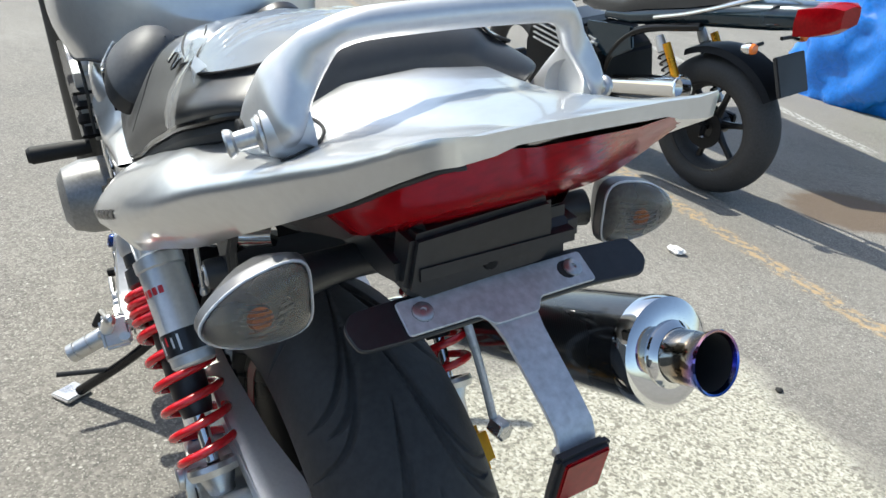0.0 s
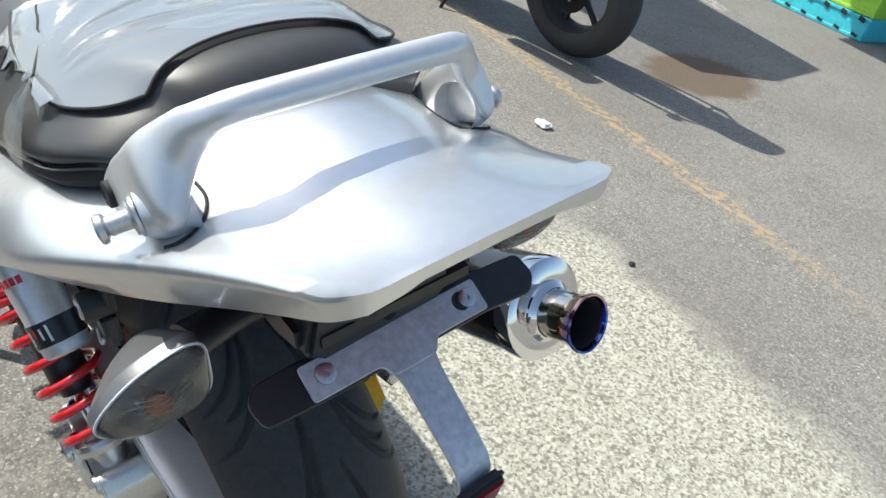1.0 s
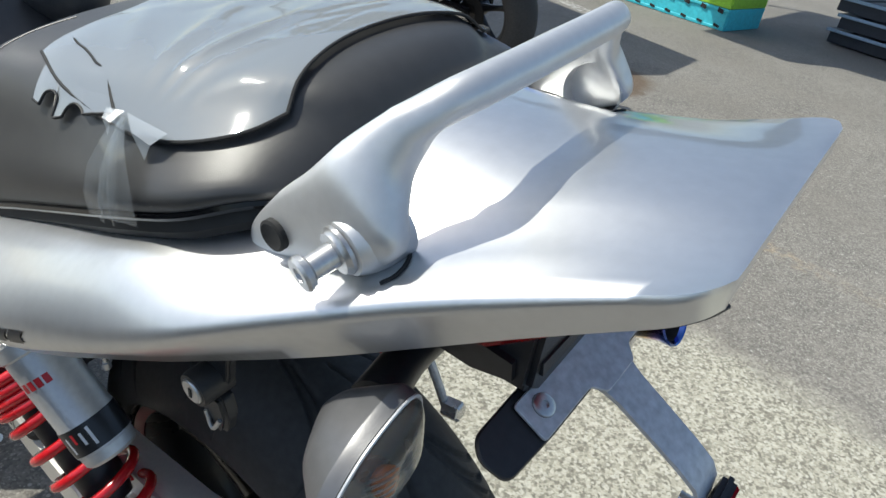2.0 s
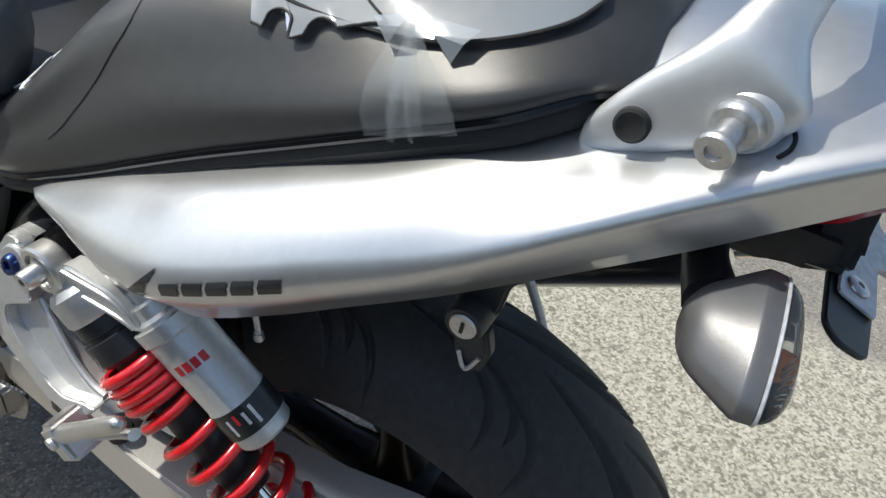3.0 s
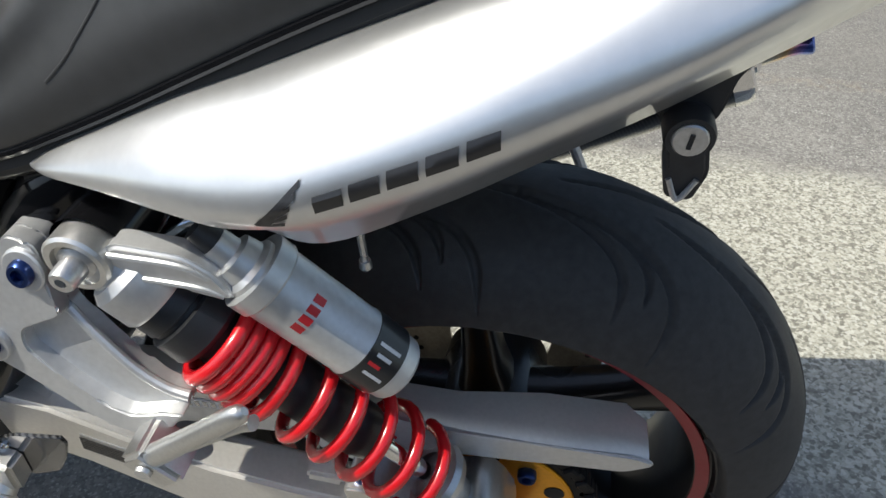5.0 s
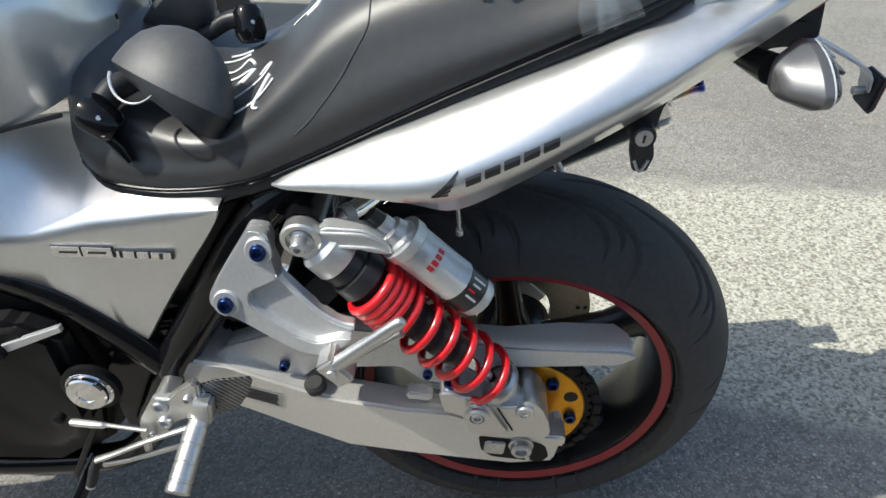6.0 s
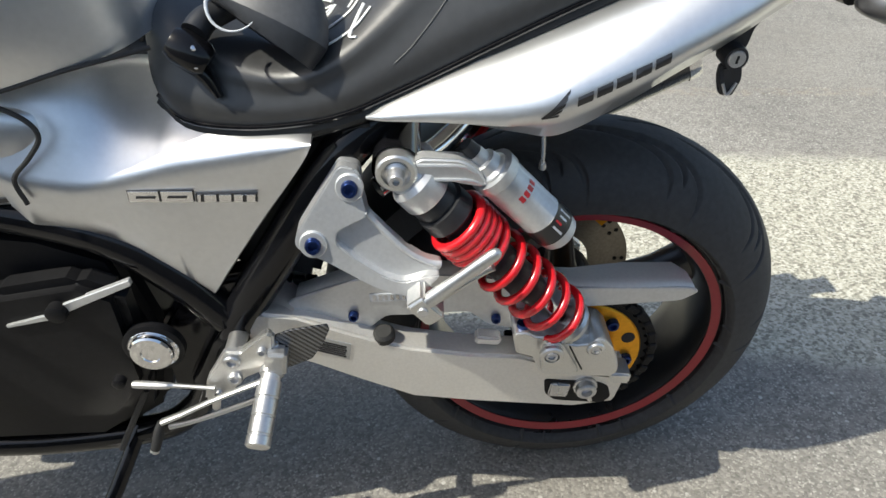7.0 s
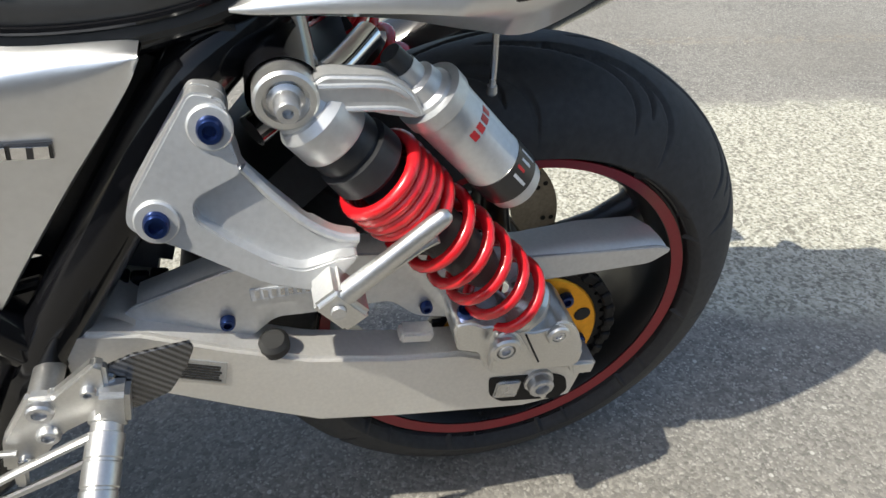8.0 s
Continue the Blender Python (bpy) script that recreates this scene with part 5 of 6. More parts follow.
part("stud", lathe([(0, 0.005), (0.014, 0.005), (0.014, 0)], (0.392, -0.005, 0.424), (-1, 0, 0), 12), STEEL, ref)


# turn signals
def leaf(x, w, h2, c, n=36):
    """A rounded leaf outline across the bike: blunt inside, tapering to a point outwards."""
    row = []
    for q in range(n):
        u = q * math.tau / n
        cy, cz = math.cos(u), math.sin(u)
        g = 2.1 if cy > 0 else 4.5
        k = (abs(cy) ** g + abs(cz) ** g) ** (-1 / g)
        out = 0.5 + 0.5 * k * cy
        row.append((x + 0.004 * out, c.y + SIDE * w * k * cy, c.z + h2 * k * cz * (1 - 0.42 * max(0.0, out) ** 2) - 0.006 * out))
    return row


GUNMETAL = mat("gunmetal_indicator_shell", (0.17, 0.17, 0.175), 0.6, 0.40, 0.1, 0.1, 40, 0.06, 900, rvary=0.05)


BOWL = mat("dull_reflector_bowl", (0.21, 0.205, 0.20), 0.85, 0.26, 0, 0.4, 90)


def signal(s):
    global SIDE
    SIDE = s
    c = Vector((0.256, s * 0.153, 0.511))
    pod = part("turn_signal", skin([leaf(c.x + x, w * 0.96, h2 * 0.70, c, 48) for x, w, h2 in spline(((-0.032, 0.004, 0.008), (-0.031, 0.010, 0.016), (-0.025, 0.0195, 0.0255), (-0.014, 0.0285, 0.0335), (-0.004, 0.0360, 0.040), (-0.001, 0.0375, 0.0412), (0.006, 0.0370, 0.0402)), 4)], True, True), GUNMETAL, bike, "leaf shaped indicator with a ribbed clear lens", 40)
    part("lens", skin([leaf(c.x + x, w * 0.96, h2 * 0.70, c, 48) for x, w, h2 in spline(((0.005, 0.0358, 0.0388), (0.010, 0.0345, 0.0370), (0.015, 0.029, 0.031), (0.0185, 0.018, 0.019), (0.0192, 0.004, 0.004)), 3)], True, True), LENS, pod, "clear ribbed lens")
    # bright tube stands in for the glossy highlight along the lens edge
    rim = leaf(c.x + 0.0072, 0.0362 * 0.96, 0.0392 * 0.70, c, 48)
    part("rim", tube(rim + rim[:1], 0.0010, 6, 1), PLATE, pod, "bright line drawn for the highlight on the lens edge")
    part("reflector_bowl", skin([leaf(c.x + x, w * 0.94, h2 * 0.67, c, 24) for x, w, h2 in ((0.0062, 0.034, 0.0375), (0.0052, 0.001, 0.001))], True, True), BOWL, pod)
    part("bulb", lathe([(0, 0.006), (0.004, 0.008), (0.009, 0.006), (0.010, 0)], (c.x + 0.006, c.y, c.z - 0.006), (1, 0, 0), 18), ORANGE, pod, "orange bulb")
    for k in range(7):
        z = c.z - 0.019 + 0.0042 * k
        part("rib", tube([(c.x + 0.0140 - 0.0006 * abs(k - 3), c.y - s * 0.024, z + 0.004), (c.x + 0.0186, c.y - s * 0.004, z + 0.001), (c.x + 0.0140, c.y + s * 0.016, z + 0.002)], 0.0008, 6, 4), LENS, pod)
    part("stalk", tube([(0.222, s * 0.045, 0.500, 0.013), (0.226, s * 0.085, 0.503, 0.0125), (0.236, s * 0.122, 0.506, 0.015)], seg=14, n=3), BLACK, pod)
    socket_bolt((c.x - 0.013, c.y + s * 0.0190, c.z - 0.006), (-0.6, s * 0.8, -0.2), 0.0032, 0.003, STEEL, pod, "screw")
    return pod


signal(-1)
signal(1)

# helmet lock and stud under the cowl
lock = part("helmet_lock", lathe([(0, 0.0), (0, 0.0125), (0.020, 0.0125), (0.023, 0.0115), (0.023, 0.0092), (0.021, 0.0088), (0.021, 0)], (0.109, -0.134, 0.457), (0, -1, 0), 28), BLACK, bike, "black helmet lock with a steel key barrel")
part("key_barrel", lathe([(0, 0.0088), (0.003, 0.0088), (0.004, 0.0080), (0.004, 0)], (0.109, -0.1545, 0.457), (0, -1, 0), 24), STEEL, lock)
part("keyhole", box((0.109, -0.1588, 0.457), (0.0022, 0.001, 0.008), (0, 8, 0), 0), SOFT, lock)
part("strap", plate([(0.090, 0.492), (0.140, 0.512), (0.143, 0.500), (0.128, 0.482), (0.124, 0.462), (0.118, 0.452), (0.096, 0.454), (0.094, 0.468), (0.080, 0.480)], -0.142, -0.134, 0.002, 0.005), BLACK, lock)
part("latch", plate([(0.099, 0.446), (0.121, 0.448), (0.124, 0.430), (0.118, 0.412), (0.104, 0.414), (0.101, 0.430)], -0.148, -0.136, 0.003, 0.004), BLACK, lock)
part("latch_hook", tube([(0.104, -0.1485, 0.428), (0.110, -0.150, 0.416), (0.118, -0.1485, 0.428)], 0.0016, 8, 4), STEEL, lock)
for piece in (lock, *lock.children):
    piece.data.transform(Matrix.Translation((0.009, 0, 0)))
part("stud", tube([(-0.065, -0.135, 0.400), (-0.064, -0.135, 0.360), (-0.064, -0.135, 0.336)], 0.0028, 8, 2), STEEL, bike)
part("stud_tip", lathe([(0, 0), (0, 0.004), (0.006, 0.0045), (0.008, 0.003), (0.008, 0)], (-0.064, -0.135, 0.338), (0, 0, -1), 12), STEEL, bike)

# silencer on the right
mA, mB = Vector((-0.180, 0.252, 0.122)), Vector((0.226, 0.270, 0.300))
md = (mB - mA).normalized()
mf = part("silencer", lathe([(0, 0.028), (0.02, 0.048), (0.05, 0.057), ((mB - mA).length - 0.012, 0.060)], mA, md, 48), CARBONCAN, bike, "dark carbon silencer with a polished end cap and blued tip")
part("end_cap", lathe([(-0.014, 0.0612), (0.000, 0.0618), (0.006, 0.0600), (0.009, 0.055), (0.011, 0.040), (0.011, 0.030)], mB, md, 56), CHROME, mf)
part("weld_collar", lathe([(0.009, 0.0365), (0.014, 0.0360), (0.018, 0.0320), (0.020, 0.0290)], mB, md, 40), CHROME, mf)
part("tip", lathe([(0.008, 0.0285), (0.045, 0.0285), (0.056, 0.0295), (0.063, 0.0325), (0.067, 0.0335), (0.069, 0.0325), (0.068, 0.0305), (0.062, 0.0285)], mB, md, 48), BLUED, mf, "heat blued flared tip")
part("bore", lathe([(0.0635, 0.0287), (0.058, 0.0272), (0.010, 0.0268), (0.008, 0.0)], mB, md, 40), SOFT, mf, "sooty dark bore")
part("sticker", lathe([(0, 0), (0, 0.011), (0.0006, 0.011), (0.0006, 0)], mB + md * 0.0098 + Vector((0.010, -0.034, -0.030)), md, 20), GREEN, mf, "round green sticker")
part("link_pipe", tube([tuple(mA), (-0.28, 0.215, 0.075), (-0.42, 0.17, -0.01), (-0.60, 0.14, -0.06)], 0.027, 18, 5), CHROME, mf)
part("banjo_bolt", lathe([(0, 0.0), (0, 0.013), (0.020, 0.013), (0.022, 0.010), (0.022, 0)], (0.10, 0.150, 0.150), (1, 0.1, 0.1), 6), STEEL, bike)
part("brake_hose", tube([(0.10, 0.150, 0.150), (0.08, 0.140, 0.220), (0.05, 0.130, 0.290), (-0.02, 0.120, 0.380)], 0.0055, 10, 5), PLATE, bike)
part("rear_caliper", box((0.085, 0.118, 0.105), (0.075, 0.05, 0.055), (0, -45, 0), 0.010), GOLD, bike, "rear brake caliper")
# bright pipe seen between frame and wheel
part("header_pipe", tube([(-0.250, -0.135, 0.318), (-0.205, -0.105, 0.333), (-0.178, -0.076, 0.334), (-0.145, -0.030, 0.340)], 0.013, 16, 4), CHROME, bike, "bright steel pipe")
part("pipe_band", lathe([(0, 0.0145), (0.012, 0.0145)], (-0.200, -0.100, 0.3335), (0.75, 0.66, 0.03), 20), PLATE, bike)
# ---- things on the seat ----
def mirror_unit(at, major, axis, half, depth, height, wedge, stalk, clamp, lever, label):
    """A bar mirror lying face down: domed shell, wedge-shaped bezel, glass, stalk and clamp."""
    ob = thing("mirror", label, "mirror", BIKE, "loose mirrors on the seat")
    c, m, n = Vector(at), Vector(major).normalized(), Vector(axis).normalized()
    v = m.cross(n).normalized()

    def ring(f, w, slide=0.0, sink=0.0):
        out = []
        for q in range(40):
            u = q * math.tau / 40
            a = math.cos(u)
            low = sink * (0.15 + 0.85 * (0.5 + 0.5 * a))
            out.append(tuple(c + m * (half * (w * a + slide)) + v * (depth * w * math.sin(u)) + n * (height * f - low)))
        return out

    shell = part("shell", skin([ring(f, w, s) for f, w, s in ((0, 1.0, 0), (0.10, 0.985, 0), (0.35, 0.90, -0.02), (0.62, 0.74, -0.04), (0.84, 0.50, -0.05), (0.96, 0.25, -0.05), (1.0, 0.02, -0.05))], True), DULLBLACK, ob, "dull black plastic shell", 50)
    # the underside's shade is put into the bezel's blacker colour
    bezel = part("bezel", skin([ring(0, 1.0), ring(0, 0.96, 0.01, wedge * 0.5), ring(0, 0.86, 0.06, wedge), ring(0, 0.78, 0.06, wedge * 0.96), ring(0, 0.78, 0.05, wedge * 0.5)], True), BLACK, ob, "bezel coloured blacker than the shell for its underside shade", 50)
    part("glass", skin([ring(0, 0.79, 0.05, wedge * 0.5), ring(0, 0.02, 0.05, wedge * 0.5)], True), GLOSS, bezel)
    arc = [c + m * (half * (-0.20 + 0.38 * math.cos(u))) + v * (depth * 0.98) - n * (wedge * (0.10 + 1.05 * math.sin(u))) for u in (radians(18 + 148 * q / 16) for q in range(17))]
    part("trim_ring", tube([(*p, 0.0005 + 0.0015 * (q / 16)) for q, p in enumerate(arc)], seg=8, n=1), PLATE, bezel, "pale inner trim")
    st = part("stalk", tube(stalk, seg=14, n=5), BLACK, ob)
    e = Vector(clamp)
    side = (Vector(stalk[-1][:3]) - Vector(stalk[-2][:3])).cross(Vector((0.3, -0.8, 0.5))).normalized()
    cl = part("clamp", lathe([(-0.021, 0.0), (-0.021, 0.014), (-0.014, 0.018), (0.010, 0.0185), (0.019, 0.014), (0.019, 0)], e, side, 28), GLOSS, st)
    part("jaw", tube([(*(e + Vector((-0.010, -0.004, 0.004))), 0.012), (*(e * 0.5 + Vector(lever) * 0.5), 0.011), (*lever, 0.006)], seg=12, n=4, flat=0.7), GLOSS, st)
    for dx, dz in ((0.010, 0.008), (0.008, -0.010)):
        part("screw", lathe([(0, 0.0026), (0.003, 0.0026), (0.004, 0.0016), (0.004, 0)], e + Vector((dx, -0.015, dz)), (0.3, -0.8, 0.5), 12), CHROME, cl)
    return ob


mirror_unit((-0.3400, -0.1253, 0.5104), (0.872, -0.382, -0.305), (0.472, 0.494, 0.731), 0.0680, 0.042, 0.062, 0.024,
            ((-0.372, -0.104, 0.520, 0.012), (-0.385, -0.114, 0.517, 0.0125), (-0.397, -0.127, 0.515, 0.013), (-0.404, -0.141, 0.508, 0.0135)), (-0.411, -0.149, 0.494), (-0.391, -0.156, 0.449), "black plastic bar mirror lying face down on the seat")
mirror_unit((-0.4140, 0.0736, 0.5400), (0.694, 0.240, 0.570), (0.60, 0.10, -0.50), 0.052, 0.044, 0.060, 0.012,
            ((-0.395, 0.070, 0.500, 0.009), (-0.370, 0.056, 0.499, 0.0095), (-0.342, 0.059, 0.512, 0.0105), (-0.322, 0.057, 0.516, 0.011)), (-0.312, 0.055, 0.508), (-0.306, 0.053, 0.494), "black plastic bar mirror propped against the other one")

# clear vinyl over the pillion seat
FRONT = [(-0.060, 0.112), (-0.02, 0.124), (0.02, 0.129), (0.06, 0.132), (0.086, 0.131), (0.108, 0.126), (0.125, 0.117), (0.137, 0.104), (0.144, 0.087)]


KNOT = (0.066, -0.131)


def film_row(x, w, n=44):
    """The taut sheet: folds run out from where the tape pinches it, and fade across the seat."""
    pts = []
    for k in range(n + 1):
        y = -w + 2 * w * k / n
        x1 = x - 0.020 * (1 - (y / w) ** 2) * max(0.0, min(1.0, (x - 0.06) / 0.07))
        p = seat_point(x1, y)
        dx, dy = x1 - KNOT[0], y - KNOT[1]
        away, turn = math.hypot(dx, dy), math.atan2(dx, dy)
        fold = abs(math.sin(7.0 * turn + 1.1 * noise.noise(Vector((turn * 2, away * 8, 2))))) ** 0.5
        ridge = 0.0075 * (1 - fold) * min(1, away * 30) * math.exp(-away / 0.11) + 0.0018 * abs(noise.noise(Vector((x * 34, y * 20, 1))))
        pts.append((x1, p[1], p[2] + 0.003 + ridge * min(1, 16 * (w - abs(y))) * min(1, 22 * (0.1445 - x) + 0.05)))
    return pts


film = thing("vinyl_cover", "creased clear vinyl sheet taped over the black pillion seat", "seat cover", BIKE)
lay = [film_row(x, w) for x, w in spline(FRONT, 9)]
for turn in range(12):
    for col in (0, 1, 2, 3, -4, -3, -2, -1):
        z = [row[col][2] for row in lay]
        for i in range(1, len(lay) - 1):
            lay[i][col] = (lay[i][col][0], lay[i][col][1], max(z[i], (z[i - 1] + z[i + 1]) / 2))
part("sheet", skin(lay), FILM, film, "", 70)
part("edge", tube([row[0] for row in lay] + lay[-1], 0.0011, 6, 1), SOFT, film, "dark folded hem")
part("edge", tube([row[-1] for row in lay], 0.0014, 6, 1), SOFT, film, "dark folded hem")
for x0, x1, w0, w1 in ((0.064, 0.080, 0.003, 0.026), (0.066, 0.078, 0.002, 0.010)):
    strap = part("strap", skin([[(x0 + (x1 - x0) * f + dx * (w0 + (w1 - w0) * min(1, f * 1.6)), -y, z + 0.30 * (x1 - x0) * f + 0.30 * dx * w1 * f) for dx in (-1, -0.4, 0.3, 1)] for f, y, z in ((0, 0.132, 0.614), (0.25, 0.1435, 0.601), (0.5, 0.1515, 0.588), (0.75, 0.1570, 0.574), (1, 0.1590, 0.5625))]), TAPE, film, "clear tape strap")
    strap.visible_shadow = False
for x1, x2, w in ((0.0665, 0.0700, 0.0022), (0.0660, 0.0820, 0.0014)):
    fold = part("strap_fold", skin([[(x1 + (x2 - x1) * f + w * d, -y - 0.0010, z + 0.25 * (x2 - 0.074) * f) for d in (-1, 1)] for f, y, z in ((0, 0.132, 0.614), (0.25, 0.1435, 0.601), (0.5, 0.1515, 0.588), (0.75, 0.1570, 0.574), (1, 0.1590, 0.5625))]), TAPE, film, "bright narrow fold in the tape")
    fold.visible_shadow = False
for a, b, c in (((0.040, -0.128, 0.609), (0.054, -0.1375, 0.600), (0.066, -0.131, 0.6165)), ((0.068, -0.131, 0.6165), (0.090, -0.1390, 0.5995), (0.100, -0.129, 0.6150))):
    part("pleat", skin([[a, tuple((Vector(a) + Vector(b)) / 2 + Vector((0, -0.002, 0.003))), b], [c, tuple((Vector(c) + Vector(b)) / 2 + Vector((0, -0.003, 0.002))), b]]), FILM, film, "bright folded pleat", 10)


def on_shoulder(x, z, y=-0.135, lift=0.0018):
    """A place on the seat's shoulder, a little proud of it."""
    p, n = tree.find_nearest(Vector((x, y, z)))[:2]
    n = n if n.y < 0 or n.z > 0 else -n
    return tuple(p + n * lift)


flap = []
for u in [k / 60 for k in range(61)]:
    low = Vector((-0.034 + 0.081 * u, -0.135, 0.591 + 0.024 * u - 0.012 * min(u / 0.36, (1 - u) / 0.64)))
    # two round notches cut the lower rim
    for cx, cz, r in ((-0.0165, 0.5970, 0.0085), (0.0130, 0.5960, 0.0095)):
        if abs(low.x - cx) < r:
            low.z = max(low.z, cz + math.sqrt(r * r - (low.x - cx) ** 2))
    top = Vector((-0.047 + 0.059 * u, -0.122 + 0.006 * u, 0.613 + 0.016 * u))
    flap.append([on_shoulder(p.x, p.z, p.y, 0.0042 - 0.0002 * f) for f, p in ((f, low.lerp(top, f / 10)) for f in range(11))])
part("clip_tag", skin(flap), FILM, film, "clear glossy tag with two round notches")
# black tubes draw the tag's dark shadow edge
part("tag_edge", tube([row[0] for row in flap], 0.0009, 6, 1), SOFT, film, "dark line drawn as the shadow edge of the notched tag")
part("tag_edge", tube(flap[-1] + [on_shoulder(0.012 - 0.012 * k, 0.629 + 0.001 * k, -0.116 + 0.003 * k, 0.0042) for k in range(1, 6)], 0.0009, 6, 1), SOFT, film, "dark line drawn as the shadow edge of the notched tag")

# ---- the other parked motorcycle ----
OTHER = Matrix.Translation((-1.535, 2.570, 0.343)) @ pose(0, 0, 0, 11, 0, 2) @ Matrix.Scale(1.08, 4)
ob2 = thing("motorcycle", "dark blue twin shock motorcycle parked across the yellow line", "motorcycle", OTHER)
w2 = part("rear_wheel", lathe([(-0.05, 0.05), (0.05, 0.05), (0.05, 0.012), (-0.05, 0.012), (-0.05, 0.05)], seg=32), RIMPAINT, ob2)
rows = [[((0.245 + 0.073 * math.cos(u)) * math.cos(a), 0.078 * math.sin(u), (0.245 + 0.073 * math.cos(u)) * math.sin(a)) for u in (q * math.tau / 24 for q in range(24))] for a in (k * math.tau / 96 for k in range(97))]
part("tyre", skin(rows, True), RUBBER, w2)
part("rim", lathe([(-0.06, 0.195), (-0.065, 0.205), (-0.065, 0.215), (0.065, 0.215), (0.065, 0.205), (0.06, 0.195), (0, 0.185), (-0.06, 0.195)], seg=72), RIMPAINT, w2)
for k in range(6):
    a = radians(60 * k + 12)
    part("spoke", tube([(r * math.cos(a), 0, r * math.sin(a), w) for r, w in ((0.04, 0.022), (0.11, 0.014), (0.19, 0.016))], seg=10, n=2), RIMPAINT, w2)
part("brake_disc", lathe([(-0.075, 0.05), (-0.075, 0.095), (-0.070, 0.095), (-0.070, 0.05)], seg=48), ENGINE, w2)
part("swingarm", box((-0.24, -0.10, 0.02), (0.54, 0.035, 0.06), (0, 4, 0), 0.008), ENGINE, ob2)
part("swingarm", box((-0.24, 0.10, 0.02), (0.54, 0.035, 0.06), (0, 4, 0), 0.008), ENGINE, ob2)
for s in (-1, 1):
    top, low = Vector((-0.265, s * 0.135, 0.365)), Vector((-0.090, s * 0.135, 0.060))
    d = (low - top).normalized()
    sh = part("shock_absorber", lathe([(0, 0.0), (0, 0.020), (0.07, 0.024), (0.075, 0.016), (0.33, 0.016), (0.33, 0.022), (0.36, 0.018), (0.36, 0)], top, d, 20), CAST, ob2)
    m2 = axis_frame(top, d)
    part("coil_spring", tube([tuple(m2 @ Vector((0.075 + 0.245 * k / 90, 0.028 * math.cos(k * 0.6), 0.028 * math.sin(k * 0.6)))) for k in range(91)], 0.0045, 6, 1), ENGINE, sh)
    part("reservoir", lathe([(0.02, 0), (0.02, 0.018), (0.17, 0.018), (0.17, 0)], top + Vector((0.055, s * 0.02, 0.0)), d, 20), GOLD, sh, "gold gas reservoir")
rows = []
for x, w, z0, z1 in ((-0.62, 0.13, 0.37, 0.44), (-0.45, 0.14, 0.38, 0.46), (-0.25, 0.13, 0.41, 0.50), (-0.02, 0.118, 0.44, 0.54), (0.24, 0.10, 0.47, 0.57), (0.42, 0.085, 0.50, 0.585), (0.47, 0.06, 0.52, 0.58)):
    rows.append([(x, w * cy, z0 + (z1 - z0) * cz) for cy, cz in ((-0.8, 0.0), (-1.0, 0.25), (-1.0, 0.6), (-0.8, 0.95), (-0.4, 1.0), (0.4, 1.0), (0.8, 0.95), (1.0, 0.6), (1.0, 0.25), (0.8, 0.0))])
part("tail_cowl", skin(rows, True, True), NAVY, ob2, "glossy dark blue tail cowl", 60)
rows = []
for x, w, z0, z1 in ((0.335, 0.098, 0.455, 0.575), (0.40, 0.094, 0.462, 0.592), (0.46, 0.082, 0.485, 0.598), (0.49, 0.056, 0.510, 0.585)):
    rows.append([(x, w * cy, z0 + (z1 - z0) * cz) for cy, cz in ((-0.9, 0.1), (-1.0, 0.5), (-0.9, 0.9), (0.0, 1.0), (0.9, 0.9), (1.0, 0.5), (0.9, 0.1), (0.0, 0.0))])
part("tail_lamp", skin(rows, True, True), REDLENS, ob2, "red tail lamp")
part("grab_rail", tube([(-0.30, -0.14, 0.44), (-0.10, -0.15, 0.49), (0.14, -0.14, 0.57), (0.27, 0, 0.62), (0.14, 0.14, 0.57), (-0.10, 0.15, 0.49), (-0.30, 0.14, 0.44)], 0.010, 10, 5), CHROME, ob2)
rows = []
for x, w, z0, z1 in ((-0.82, 0.10, 0.42, 0.52), (-0.70, 0.13, 0.41, 0.50), (-0.50, 0.14, 0.43, 0.51), (-0.38, 0.135, 0.46, 0.58), (-0.15, 0.125, 0.50, 0.62), (0.06, 0.10, 0.55, 0.63)):
    rows.append([(x, w * cy, z0 + (z1 - z0) * cz) for cy, cz in ((-0.95, 0.0), (-1.0, 0.45), (-0.85, 0.85), (-0.4, 1.0), (0.4, 1.0), (0.85, 0.85), (1.0, 0.45), (0.95, 0.0))])
part("seat", skin(rows, True, True), VINYL, ob2, "", 60)
part("rear_fender", skin([[(r * math.cos(a), y, r * math.sin(a)) for y, r in ((-0.085, 0.33), (-0.07, 0.355), (0, 0.362), (0.07, 0.355), (0.085, 0.33))] for a in (radians(34 + 7 * k) for k in range(13))]), ENGINE, ob2)
part("plate_holder", box((0.31, 0, 0.30), (0.02, 0.18, 0.16), (0, -20, 0), 0.004), BLACK, ob2)
for s in (-1, 1):
    sg = part("turn_signal", lathe([(0, 0.0), (0, 0.018), (0.03, 0.024), (0.045, 0.020), (0.048, 0)], (0.19, s * 0.16, 0.405), (1, 0, 0.1), 20), CHROME, ob2)
    part("lens", lathe([(0.040, 0.022), (0.052, 0.018), (0.056, 0)], (0.19, s * 0.16, 0.405), (1, 0, 0.1), 20), ORANGE, sg, "orange indicator lens")
    part("stalk", tube([(0.20, s * 0.06, 0.41), (0.20, s * 0.15, 0.405)], 0.008, 8, 2), BLACK, sg)
